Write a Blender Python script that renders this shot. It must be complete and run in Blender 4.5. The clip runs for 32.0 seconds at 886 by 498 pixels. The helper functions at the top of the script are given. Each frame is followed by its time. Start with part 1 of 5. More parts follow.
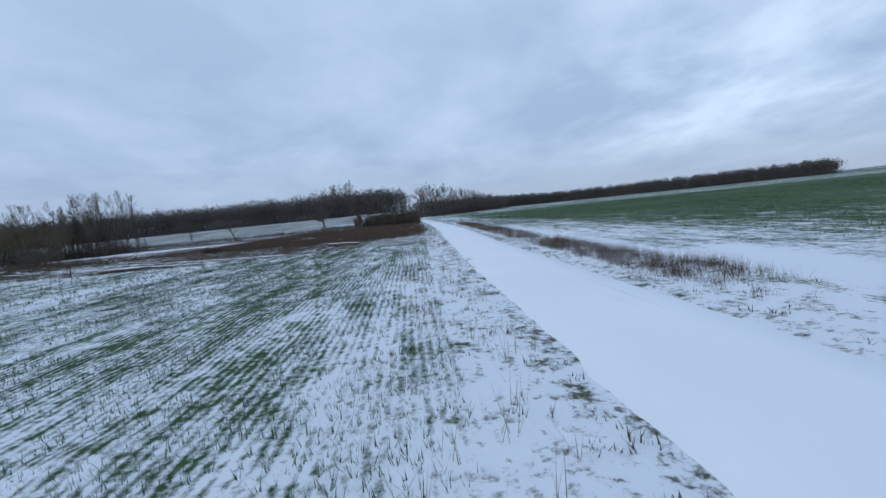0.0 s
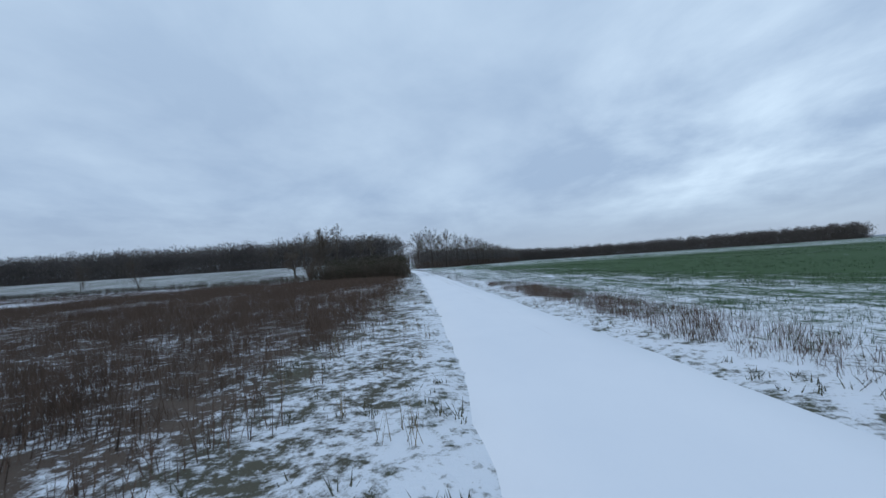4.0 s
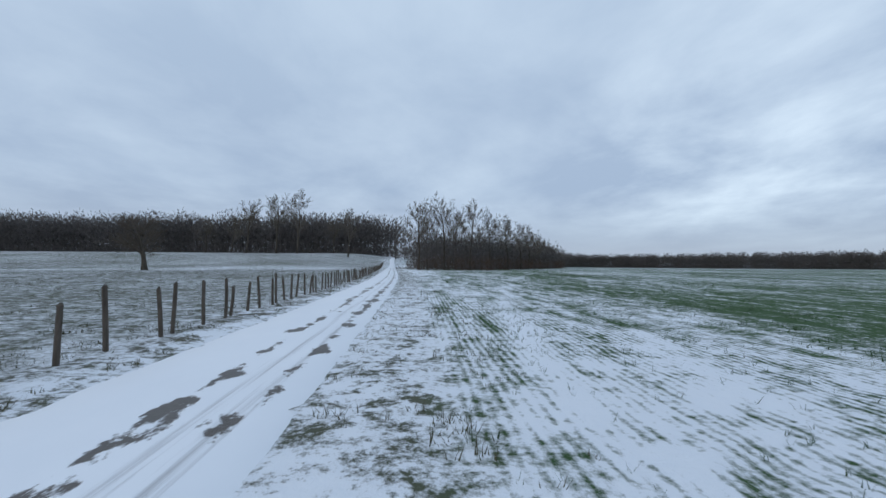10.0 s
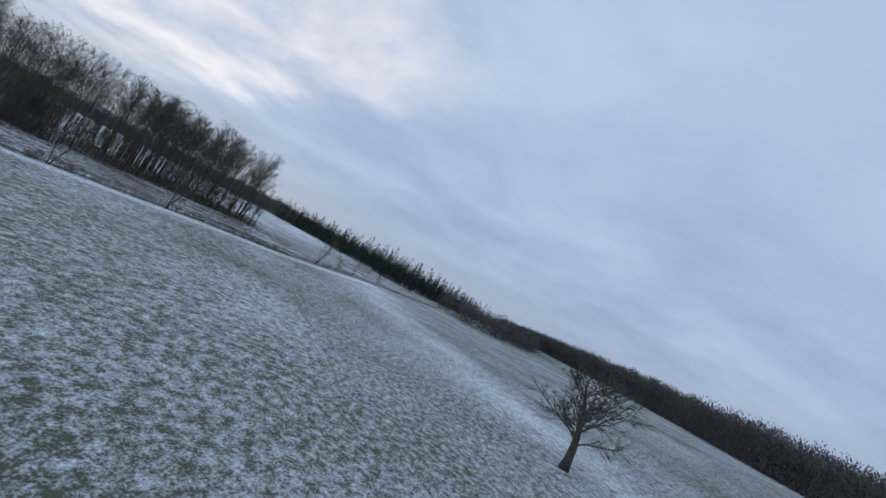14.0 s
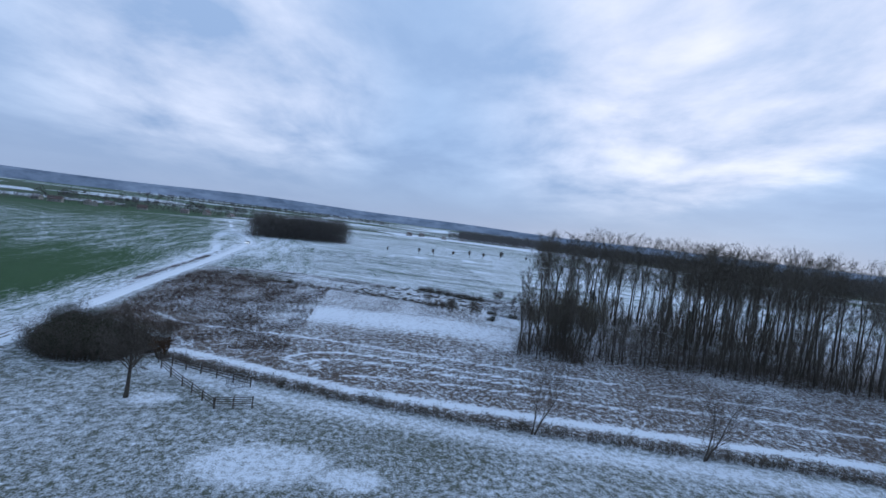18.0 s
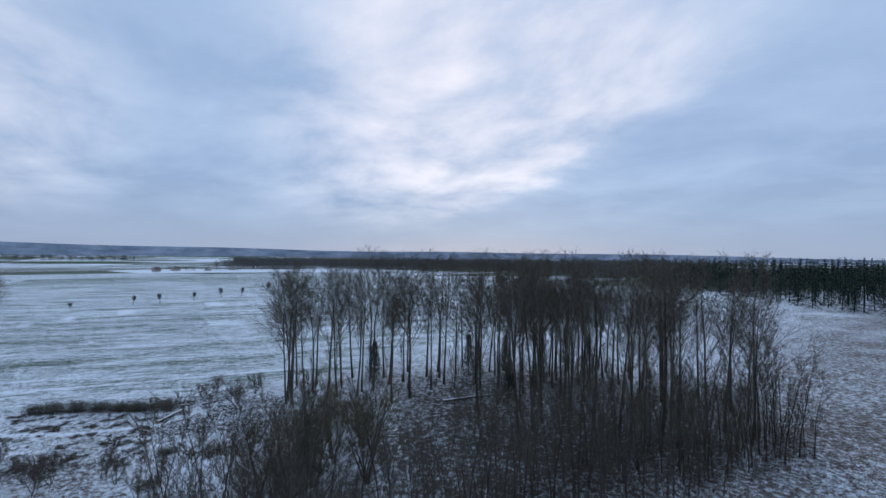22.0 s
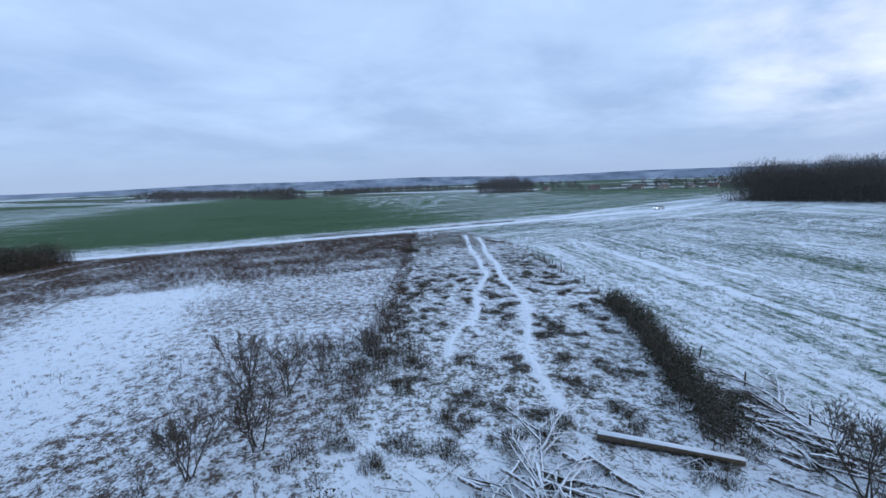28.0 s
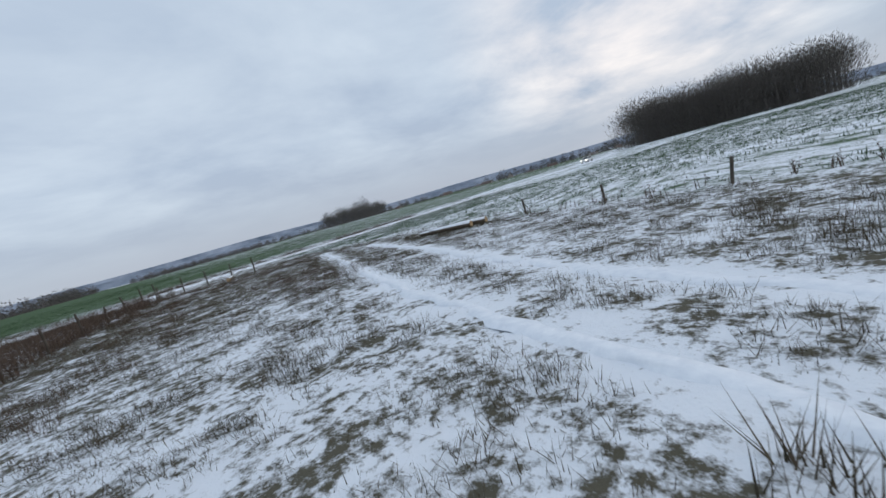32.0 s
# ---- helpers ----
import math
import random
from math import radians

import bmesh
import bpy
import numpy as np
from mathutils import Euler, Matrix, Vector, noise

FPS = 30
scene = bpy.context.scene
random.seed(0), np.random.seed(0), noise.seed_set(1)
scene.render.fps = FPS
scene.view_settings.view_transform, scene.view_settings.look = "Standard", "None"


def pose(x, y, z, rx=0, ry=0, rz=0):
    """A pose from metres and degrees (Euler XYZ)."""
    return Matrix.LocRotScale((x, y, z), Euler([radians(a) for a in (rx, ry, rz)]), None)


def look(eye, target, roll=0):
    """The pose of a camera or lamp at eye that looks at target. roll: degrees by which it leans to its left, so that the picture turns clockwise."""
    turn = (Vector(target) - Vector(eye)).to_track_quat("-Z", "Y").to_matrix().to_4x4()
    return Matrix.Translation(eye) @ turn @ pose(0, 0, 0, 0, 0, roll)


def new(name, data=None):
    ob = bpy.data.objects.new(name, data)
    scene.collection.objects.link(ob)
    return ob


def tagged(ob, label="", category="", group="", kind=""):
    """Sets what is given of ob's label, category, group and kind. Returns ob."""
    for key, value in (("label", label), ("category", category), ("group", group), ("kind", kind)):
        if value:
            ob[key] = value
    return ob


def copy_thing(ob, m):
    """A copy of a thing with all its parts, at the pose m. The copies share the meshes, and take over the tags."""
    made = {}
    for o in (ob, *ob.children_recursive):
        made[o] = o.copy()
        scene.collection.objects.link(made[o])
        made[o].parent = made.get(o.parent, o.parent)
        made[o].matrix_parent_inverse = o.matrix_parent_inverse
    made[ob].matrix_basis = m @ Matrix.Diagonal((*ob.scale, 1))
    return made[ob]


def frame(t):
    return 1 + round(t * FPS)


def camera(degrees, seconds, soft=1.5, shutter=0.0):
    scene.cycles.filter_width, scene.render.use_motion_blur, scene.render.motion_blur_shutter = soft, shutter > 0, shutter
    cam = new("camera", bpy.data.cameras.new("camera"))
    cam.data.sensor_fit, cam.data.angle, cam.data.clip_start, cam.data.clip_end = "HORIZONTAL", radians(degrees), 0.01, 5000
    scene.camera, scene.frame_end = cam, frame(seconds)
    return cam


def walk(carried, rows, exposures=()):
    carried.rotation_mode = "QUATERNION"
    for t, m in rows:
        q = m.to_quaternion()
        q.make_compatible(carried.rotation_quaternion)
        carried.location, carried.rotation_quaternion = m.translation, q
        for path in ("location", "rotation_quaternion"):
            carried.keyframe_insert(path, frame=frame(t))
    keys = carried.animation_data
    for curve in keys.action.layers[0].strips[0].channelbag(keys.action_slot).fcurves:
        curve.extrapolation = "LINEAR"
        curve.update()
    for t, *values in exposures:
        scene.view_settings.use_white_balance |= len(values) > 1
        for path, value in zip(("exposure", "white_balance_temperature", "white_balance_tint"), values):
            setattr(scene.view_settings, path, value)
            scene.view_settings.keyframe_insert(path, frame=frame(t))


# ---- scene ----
cam = camera(93.0, 32.0, shutter=0.02)
PATH = [
    (0, (-0.101, -0.012, 2.773), (-0.202, 1.979, 2.617), -6.1),
    (0.5, (-0.482, 4.444, 2.56), (-0.56, 6.438, 2.427), -5.6),
    (1, (-0.795, 9.197, 2.281), (-0.861, 11.194, 2.198), -5.1),
    (1.5, (-1.073, 14.578, 1.968), (-1.134, 16.577, 1.938), -4.6),
    (2, (-1.537, 21.045, 2.021), (-1.604, 23.044, 2.04), -3.7),
    (2.5, (-2.509, 27.74, 2.402), (-2.606, 29.737, 2.44), -2.4),
    (4.5, (-2.727, 52.448, 2.425), (-2.781, 54.444, 2.525), -5.2),
    (5, (-2.87, 60.287, 2.619), (-2.89, 62.285, 2.709), -6.5),
    (5.5, (-3.061, 68.605, 2.966), (-3.064, 70.604, 3.043), -7.1),
    (6, (-3.014, 77.255, 3.513), (-3.036, 79.254, 3.587), -6.5),
    (6.5, (-3.184, 85.912, 3.67), (-3.227, 87.911, 3.741), -5.4),
    (7, (-3.311, 94.196, 3.471), (-3.388, 96.194, 3.538), -3.1),
    (7.5, (-3.978, 102.311, 3.607), (-4.096, 104.306, 3.68), 0.6),
    (8, (-4.133, 110.274, 3.242), (-4.315, 112.265, 3.312), 3.2),
    (8.5, (-5.212, 118.886, 2.974), (-5.431, 120.873, 3.056), 4.4),
    (9, (-6.478, 127.383, 3.205), (-6.691, 129.37, 3.299), 3.6),
    (9.5, (-7.678, 135.776, 3.455), (-7.857, 137.766, 3.545), 2.0),
    (10, (-8.998, 143.91, 3.421), (-9.141, 145.903, 3.514), 0.2),
    (10.5, (-10.273, 152.648, 3.465), (-10.398, 154.641, 3.571), -0.6),
    (11, (-11.432, 161.464, 3.549), (-11.563, 163.453, 3.703), 0.0),
    (11.5, (-13.585, 170.748, 3.92), (-13.848, 172.716, 4.162), 4.5),
    (12, (-14.22, 180.15, 4.011), (-14.837, 182.017, 4.373), 12.0),
    (12.5, (-14.049, 189.959, 5.361), (-15.258, 191.491, 5.797), 21.5),
    (13, (-16.721, 197.293, 7.675), (-18.410, 198.288, 8.073), 27.2),
    (13.5, (-19.178, 203.537, 10.235), (-21.129, 203.84, 10.557), 31.0),
    (14, (-25.365, 206.701, 12.71), (-27.333, 206.401, 12.903), 28.6),
    (14.5, (-32.664, 208.059, 14.7), (-34.462, 207.185, 14.777), 25.1),
    (15, (-38.591, 207.017, 16.442), (-40.099, 205.703, 16.439), 21.9),
    (15.5, (-43.281, 205.354, 18.088), (-44.426, 203.714, 18.054), 19.1),
    (17.5, (-56.048, 190.497, 24.135), (-56.379, 188.529, 24.006), 8.7),
    (18, (-58.3, 185.963, 24.792), (-58.612, 183.991, 24.667), 7.1),
    (18.5, (-60.02, 181.239, 25.45), (-60.427, 179.285, 25.328), 4.5),
    (19, (-61.984, 176.3, 26.03), (-62.555, 174.387, 25.909), 1.0),
    (19.5, (-64.817, 169.454, 26.067), (-65.599, 167.617, 25.944), -1.9),
    (20, (-67.661, 163.579, 25.97), (-68.596, 161.814, 25.864), -2.0),
    (20.5, (-70.968, 157.513, 26.189), (-72.015, 155.811, 26.131), -0.1),
    (21, (-76.346, 151.278, 26.82), (-77.479, 149.63, 26.812), 1.6),
    (21.5, (-81.526, 145.903, 27.601), (-82.692, 144.278, 27.61), 1.5),
    (22, (-87.098, 140.533, 28.25), (-88.288, 138.926, 28.263), 0.9),
    (22.5, (-92.249, 134.891, 29.031), (-93.465, 133.303, 29.036), 0.3),
    (23, (-98.093, 128.546, 29.46), (-99.28, 126.937, 29.494), 3.5),
    (23.5, (-103.142, 121.545, 29.402), (-104.237, 119.871, 29.425), 11.4),
    (24, (-107.855, 115.006, 29.934), (-108.752, 113.222, 29.822), 21.4),
    (24.5, (-111.435, 108.703, 30.062), (-112.041, 106.823, 29.751), 30.8),
    (25, (-114.099, 102.052, 29.005), (-114.237, 100.159, 28.374), 42.2),
    (25.5, (-115.533, 96.477, 26.832), (-115.199, 94.821, 25.761), 49.8),
    (26, (-115.606, 91.592, 23.868), (-114.972, 90.308, 22.472), 52.1),
    (26.5, (-114.046, 87.26, 20.214), (-113.086, 86.194, 18.82), 40.2),
    (28.5, (-99.545, 73.257, 12.051), (-97.683, 72.538, 11.923), -6.0),
    (29, (-92.867, 71.038, 10.737), (-91.03, 70.282, 10.497), -5.2),
    (29.5, (-86.29, 68.701, 9.495), (-84.479, 67.931, 9.142), -4.6),
    (30, (-79.341, 66.027, 7.927), (-77.54, 65.247, 7.543), -5.2),
    (30.5, (-72.089, 62.988, 6.118), (-70.3, 62.156, 5.789), -6.8),
    (31, (-62.532, 59.228, 4.77), (-60.794, 58.268, 4.528), -10.8),
    (31.5, (-53.922, 54.938, 3.599), (-52.29, 53.802, 3.389), -15.5),
    (32, (-45.908, 50.186, 2.93), (-44.405, 48.893, 2.671), -15.6),
]
walk(cam, [(t, look(eye, target, roll)) for t, eye, target, roll in PATH],
     [(0, 0.0, 5800, 7), (2, 0.0, 5850, 6), (5, -0.05, 6050, 5), (6, -0.05, 6150, 5), (7, 0.0, 5700, 3), (8, 0.0, 5600, 3), (9, 0.0, 5850, 6), (11, -0.05, 6350, 7), (13, -0.1, 6350, 9), (14, -0.2, 5900, 8), (15, -0.35, 5300, 8), (19, -0.1, 5250, 9), (22, -0.2, 5550, 9), (23.5, -0.2, 5700, 9), (25, 0.0, 5300, 9), (26, 0.85, 5300, 9), (27, 0.55, 5300, 9), (28.5, 0.08, 5500, 8), (30, 0.15, 6000, 9), (31, 0.15, 6600, 8), (32, 0.12, 6700, 8)])

# ---- world: overcast winter evening sky, low hidden sun ----
SUN_YAW, SUN_EL = radians(137), radians(20)
SUN_DIR = Vector((-math.sin(SUN_YAW) * math.cos(SUN_EL), math.cos(SUN_YAW) * math.cos(SUN_EL), math.sin(SUN_EL)))


def make_world():
    w = bpy.data.worlds.new("overcast_sky")
    scene.world = w
    w.use_nodes = True
    nt = w.node_tree
    N, L = nt.nodes, nt.links
    N.clear()
    out = N.new("ShaderNodeOutputWorld")
    tc = N.new("ShaderNodeTexCoord")
    sky = N.new("ShaderNodeTexSky")
    sky.sky_type, sky.sun_disc = "NISHITA", False
    sky.dust_density, sky.air_density, sky.ozone_density = 0.5, 1.0, 1.5
    sky.sun_elevation, sky.sun_rotation = SUN_EL, math.atan2(SUN_DIR.x, SUN_DIR.y)
    bsky = N.new("ShaderNodeBackground")
    L.new(sky.outputs[0], bsky.inputs[0])
    bsky.inputs[1].default_value = 0.05
    # flatten the direction onto a cloud deck, so streaks crowd towards the horizon
    sep = N.new("ShaderNodeSeparateXYZ")
    L.new(tc.outputs["Generated"], sep.inputs[0])
    zz = N.new("ShaderNodeMath"); zz.operation = "MAXIMUM"; zz.inputs[1].default_value = 0.0
    L.new(sep.outputs[2], zz.inputs[0])
    za = N.new("ShaderNodeMath"); za.operation = "ADD"; za.inputs[1].default_value = 0.2
    L.new(zz.outputs[0], za.inputs[0])
    inv = N.new("ShaderNodeMath"); inv.operation = "DIVIDE"; inv.inputs[0].default_value = 1.0
    L.new(za.outputs[0], inv.inputs[1])
    sc = N.new("ShaderNodeVectorMath"); sc.operation = "SCALE"
    L.new(tc.outputs["Generated"], sc.inputs[0]); L.new(inv.outputs[0], sc.inputs["Scale"])
    mp = N.new("ShaderNodeMapping"); mp.inputs["Rotation"].default_value = (0, 0, radians(28)); mp.inputs["Scale"].default_value = (0.85, 0.68, 0.0)
    mp.inputs["Location"].default_value = (1.7, 0.4, 0.0)
    L.new(sc.outputs[0], mp.inputs[0])
    n1 = N.new("ShaderNodeTexNoise"); n1.inputs["Scale"].default_value = 1.7; n1.inputs["Detail"].default_value = 10; n1.inputs["Roughness"].default_value = 0.57; n1.inputs["Distortion"].default_value = 0.2
    L.new(mp.outputs[0], n1.inputs[0])
    r1 = N.new("ShaderNodeValToRGB")
    r1.color_ramp.elements[0].position, r1.color_ramp.elements[1].position = 0.37, 0.68
    L.new(n1.outputs[0], r1.inputs[0])
    # brighter towards the hidden sun
    dot = N.new("ShaderNodeVectorMath"); dot.operation = "DOT_PRODUCT"; dot.inputs[1].default_value = SUN_DIR
    L.new(tc.outputs["Generated"], dot.inputs[0])
    near = N.new("ShaderNodeMapRange"); near.interpolation_type = "SMOOTHSTEP"
    near.inputs["From Min"].default_value, near.inputs["From Max"].default_value = 0.80, 1.0
    L.new(dot.outputs["Value"], near.inputs[0])
    # its lower edge slants: a duller bank of cloud lies to the west of the sun
    def heading(az, el):
        return Vector((math.sin(radians(az)) * math.cos(radians(el)), math.cos(radians(az)) * math.cos(radians(el)), math.sin(radians(el))))
    bank = heading(-130, 9).cross(heading(-107, 19)).normalized()
    if bank.dot(heading(-140, 25)) < 0:
        bank = -bank
    dot3 = N.new("ShaderNodeVectorMath"); dot3.operation = "DOT_PRODUCT"; dot3.inputs[1].default_value = bank
    L.new(tc.outputs["Generated"], dot3.inputs[0])
    ragged = N.new("ShaderNodeMath"); ragged.operation = "MULTIPLY_ADD"; ragged.inputs[1].default_value = 0.16
    L.new(n1.outputs[0], ragged.inputs[0]); L.new(dot3.outputs["Value"], ragged.inputs[2])
    cut = N.new("ShaderNodeMapRange"); cut.interpolation_type = "SMOOTHSTEP"
    cut.inputs["From Min"].default_value, cut.inputs["From Max"].default_value = 0.05, 0.14
    L.new(ragged.outputs[0], cut.inputs[0])
    lit = N.new("ShaderNodeMath"); lit.operation = "MULTIPLY"
    L.new(near.outputs[0], lit.inputs[0]); L.new(cut.outputs[0], lit.inputs[1])
    # thin bright veil in the south-south-east
    dot4 = N.new("ShaderNodeVectorMath"); dot4.operation = "DOT_PRODUCT"; dot4.inputs[1].default_value = heading(160, 15)
    L.new(tc.outputs["Generated"], dot4.inputs[0])
    near3 = N.new("ShaderNodeMapRange"); near3.interpolation_type = "SMOOTHSTEP"
    near3.inputs["From Min"].default_value, near3.inputs["From Max"].default_value, near3.inputs["To Max"].default_value = 0.91, 1.0, 0.75
    L.new(dot4.outputs["Value"], near3.inputs[0])
    glow = N.new("ShaderNodeMath"); glow.operation = "MAXIMUM"
    L.new(lit.outputs[0], glow.inputs[0]); L.new(near3.outputs[0], glow.inputs[1])
    # a thinner patch of cloud low in the north-east
    thin_dir = Vector((math.sin(radians(36)) * math.cos(radians(13)), math.cos(radians(36)) * math.cos(radians(13)), math.sin(radians(13))))
    dot2 = N.new("ShaderNodeVectorMath"); dot2.operation = "DOT_PRODUCT"; dot2.inputs[1].default_value = thin_dir
    L.new(tc.outputs["Generated"], dot2.inputs[0])
    near2 = N.new("ShaderNodeMapRange"); near2.interpolation_type = "SMOOTHSTEP"
    near2.inputs["From Min"].default_value, near2.inputs["From Max"].default_value, near2.inputs["To Max"].default_value = 0.90, 1.0, 1.0
    L.new(dot2.outputs["Value"], near2.inputs[0])
    # grey-blue veil: paler at the zenith, duller at the horizon
    veil = N.new("ShaderNodeValToRGB")
    e = veil.color_ramp.elements
    e[0].position, e[0].color = 0.0, (0.38, 0.43, 0.54, 1)
    e[1].position, e[1].color = 0.75, (0.50, 0.60, 0.74, 1)
    m = e.new(0.18); m.color = (0.38, 0.46, 0.60, 1)
    L.new(zz.outputs[0], veil.inputs[0])
    cl = N.new("ShaderNodeMix"); cl.data_type = "RGBA"
    cl.inputs["A"].default_value, cl.inputs["B"].default_value = (0.68, 0.77, 0.88, 1), (1.04, 0.93, 0.89, 1)
    L.new(glow.outputs[0], cl.inputs["Factor"])
    bright = N.new("ShaderNodeMath"); bright.operation = "MAXIMUM"
    L.new(glow.outputs[0], bright.inputs[0]); L.new(near2.outputs[0], bright.inputs[1])
    amt = N.new("ShaderNodeMath"); amt.operation = "MULTIPLY_ADD"; amt.inputs[1].default_value = 0.60; amt.inputs[2].default_value = 0.50
    L.new(bright.outputs[0], amt.inputs[0])
    amt2 = N.new("ShaderNodeMath"); amt2.operation = "MULTIPLY"
    rise = N.new("ShaderNodeMapRange"); rise.interpolation_type = "SMOOTHSTEP"
    rise.inputs["From Min"].default_value, rise.inputs["From Max"].default_value = 0.02, 0.15
    rise.inputs["To Min"].default_value = 0.12
    L.new(zz.outputs[0], rise.inputs[0])
    amt3 = N.new("ShaderNodeMath"); amt3.operation = "MULTIPLY"
    L.new(r1.outputs[0], amt3.inputs[0]); L.new(rise.outputs[0], amt3.inputs[1])
    L.new(amt3.outputs[0], amt2.inputs[0]); L.new(amt.outputs[0], amt2.inputs[1])
    mix = N.new("ShaderNodeMix"); mix.data_type = "RGBA"
    L.new(amt2.outputs[0], mix.inputs["Factor"]); L.new(veil.outputs[0], mix.inputs["A"]); L.new(cl.outputs["Result"], mix.inputs["B"])
    bcl = N.new("ShaderNodeBackground"); bcl.inputs[1].default_value = 1.17
    L.new(mix.outputs["Result"], bcl.inputs[0])
    # the cloud cover lets a little of the clear sky through
    cover = N.new("ShaderNodeMixShader"); cover.inputs[0].default_value = 0.86
    L.new(bsky.outputs[0], cover.inputs[1]); L.new(bcl.outputs[0], cover.inputs[2])
    L.new(cover.outputs[0], out.inputs[0])


make_world()
sun = new("sun", bpy.data.lights.new("sun", "SUN"))
sun.data.energy, sun.data.angle, sun.data.color = 0.5, radians(25), (1.0, 0.93, 0.86)
sun.matrix_world = look((0, 0, 300), Vector((0, 0, 300)) - SUN_DIR)


# ---- plan: heights and lines ----
def height(x, y):
    """Height of the ground, for numbers or arrays."""
    x, y = np.asarray(x, float), np.asarray(y, float)
    X, Y = 4.2 * np.tanh(x / 420), 4.5 * np.tanh(y / 450)
    z = 0.584 - 0.319 * X + 0.487 * Y + 0.024 * X * X - 0.097 * X * Y + 0.219 * np.where(Y > 0, Y * Y, 0.3 * Y * Y)
    nw = np.clip((y - 225) / 110, 0, 1) * np.clip((-25 - x) / 40, 0, 1)
    z = z + 6.0 * nw * nw * (3 - 2 * nw)
    r = np.hypot(x + 60, y - 90)
    side = np.clip(((x + 60) * 0.35 - (y - 90) * 0.94) / np.maximum(r, 1) * 1.4 + 0.35, 0, 1)
    dd = np.maximum(r - 380, 0)
    z = z - side * 16 * (1 - np.exp(-dd / 450))
    s = np.clip((r - 1700) / 1500, 0, 1)
    wav = 0.65 + 0.25 * np.sin(np.arctan2(y, x) * 9) + 0.14 * np.sin(np.arctan2(y, x) * 23 + 1)
    return z + s * s * (3 - 2 * s) * 10 * wav


def ground(x, y):
    return float(height(x, y))


ROAD = [(-12, 4.79), (0, 3.53), (16, 1.84), (35, 0.12), (55, -1.5), (73, -3.39), (92, -5.5), (115, -8.15), (126, -9.52), (145, -12.11), (165, -14.99), (190, -18.9), (220, -24.4), (260, -32.2), (300, -40.0), (330, -45.8), (420, -62.5)]
ROAD_S = [(-420, 150), (-320, 112), (-240, 80), (-180, 60), (-140, 44), (-110, 30), (-85, 19), (-60, 11), (-40, 8.6), (-25, 6.4)]
ROAD_PTS = [(x, y) for y, x in ROAD_S + ROAD]
HEDGE = [(-31, 124.5), (-45, 130.5), (-55, 134.5), (-75, 140.5), (-105, 147), (-131, 155), (-190, 160), (-285, 181)]
STRIP_N = [(-8, 46), (-27, 53), (-48, 60), (-69, 68), (-88, 76)]
STRIP_S = [(-4, 35), (-12, 34), (-22, 33), (-34, 34.5), (-48, 37.5), (-74, 46.5), (-94, 53.5), (-104, 56), (-170, 48), (-330, 60)]

TRAILS = [([(-16, 36), (-28, 40.8), (-37, 44.4), (-46, 47.4), (-51, 49.4), (-57, 51.6), (-63.5, 56.2), (-68, 58.4), (-72, 60.6), (-75.4, 64), (-79, 66)], 0.26),
          ([(-22, 35.6), (-32.5, 39.6), (-37, 41.7), (-44, 44.5), (-52, 47.2), (-58, 50.0), (-65, 52.2), (-69.4, 53.8), (-75.3, 57), (-79.8, 60), (-83.5, 61.6), (-88, 63)], 0.34),
          ([(-66.6, 57.4), (-70.7, 59.7), (-73.5, 61.5), (-76, 62)], 0.2)]


def smooth_line(pts, step):
    """Catmull-Rom through pts, resampled about every step metres."""
    P = [np.array(p, float) for p in pts]
    P = [2 * P[0] - P[1]] + P + [2 * P[-1] - P[-2]]
    out = []
    for a, b, c, d in zip(P, P[1:], P[2:], P[3:]):
        n = max(1, int(np.linalg.norm(c - b) / step))
        for t in np.arange(n) / n:
            out.append(0.5 * (2 * b + (c - a) * t + (2 * a - 5 * b + 4 * c - d) * t * t + (3 * b - a - 3 * c + d) * t ** 3))
    out.append(P[-2])
    return np.array(out)


ROAD_LINE = smooth_line(ROAD_PTS, 2.0)


def road_x(y):
    o = np.argsort(ROAD_LINE[:, 1])
    return np.interp(y, ROAD_LINE[o, 1], ROAD_LINE[o, 0])


def line_y(line, x):
    """y of a west-running line at x."""
    p = np.array(sorted(line))
    return np.interp(x, p[:, 0], p[:, 1])


def near_line(x, y, pts):
    """Distance to a polyline."""
    p = smooth_line(pts, 2.0)
    best = np.full(np.shape(x), 1e9)
    for a, b in zip(p[:-1], p[1:]):
        d = b - a
        t = np.clip(((x - a[0]) * d[0] + (y - a[1]) * d[1]) / (d @ d), 0, 1)
        best = np.minimum(best, np.hypot(x - a[0] - t * d[0], y - a[1] - t * d[1]))
    return best


# ---- materials ----
def shader(name):
    m = bpy.data.materials.new(name)
    m.use_nodes = True
    nt = m.node_tree
    return m, nt.nodes, nt.links, nt.nodes["Principled BSDF"]


def ramp(N, L, src, lo, hi, c0=(0, 0, 0, 1), c1=(1, 1, 1, 1)):
    r = N.new("ShaderNodeValToRGB")
    r.color_ramp.elements[0].position, r.color_ramp.elements[1].position = lo, hi
    r.color_ramp.elements[0].color, r.color_ramp.elements[1].color = c0, c1
    L.new(src, r.inputs[0])
    return r.outputs[0]


def noise_at(N, L, vec, scale, detail=4, rough=0.6):
    n = N.new("ShaderNodeTexNoise")
    n.inputs["Scale"].default_value, n.inputs["Detail"].default_value, n.inputs["Roughness"].default_value = scale, detail, rough
    L.new(vec, n.inputs[0])
    return n.outputs[0]


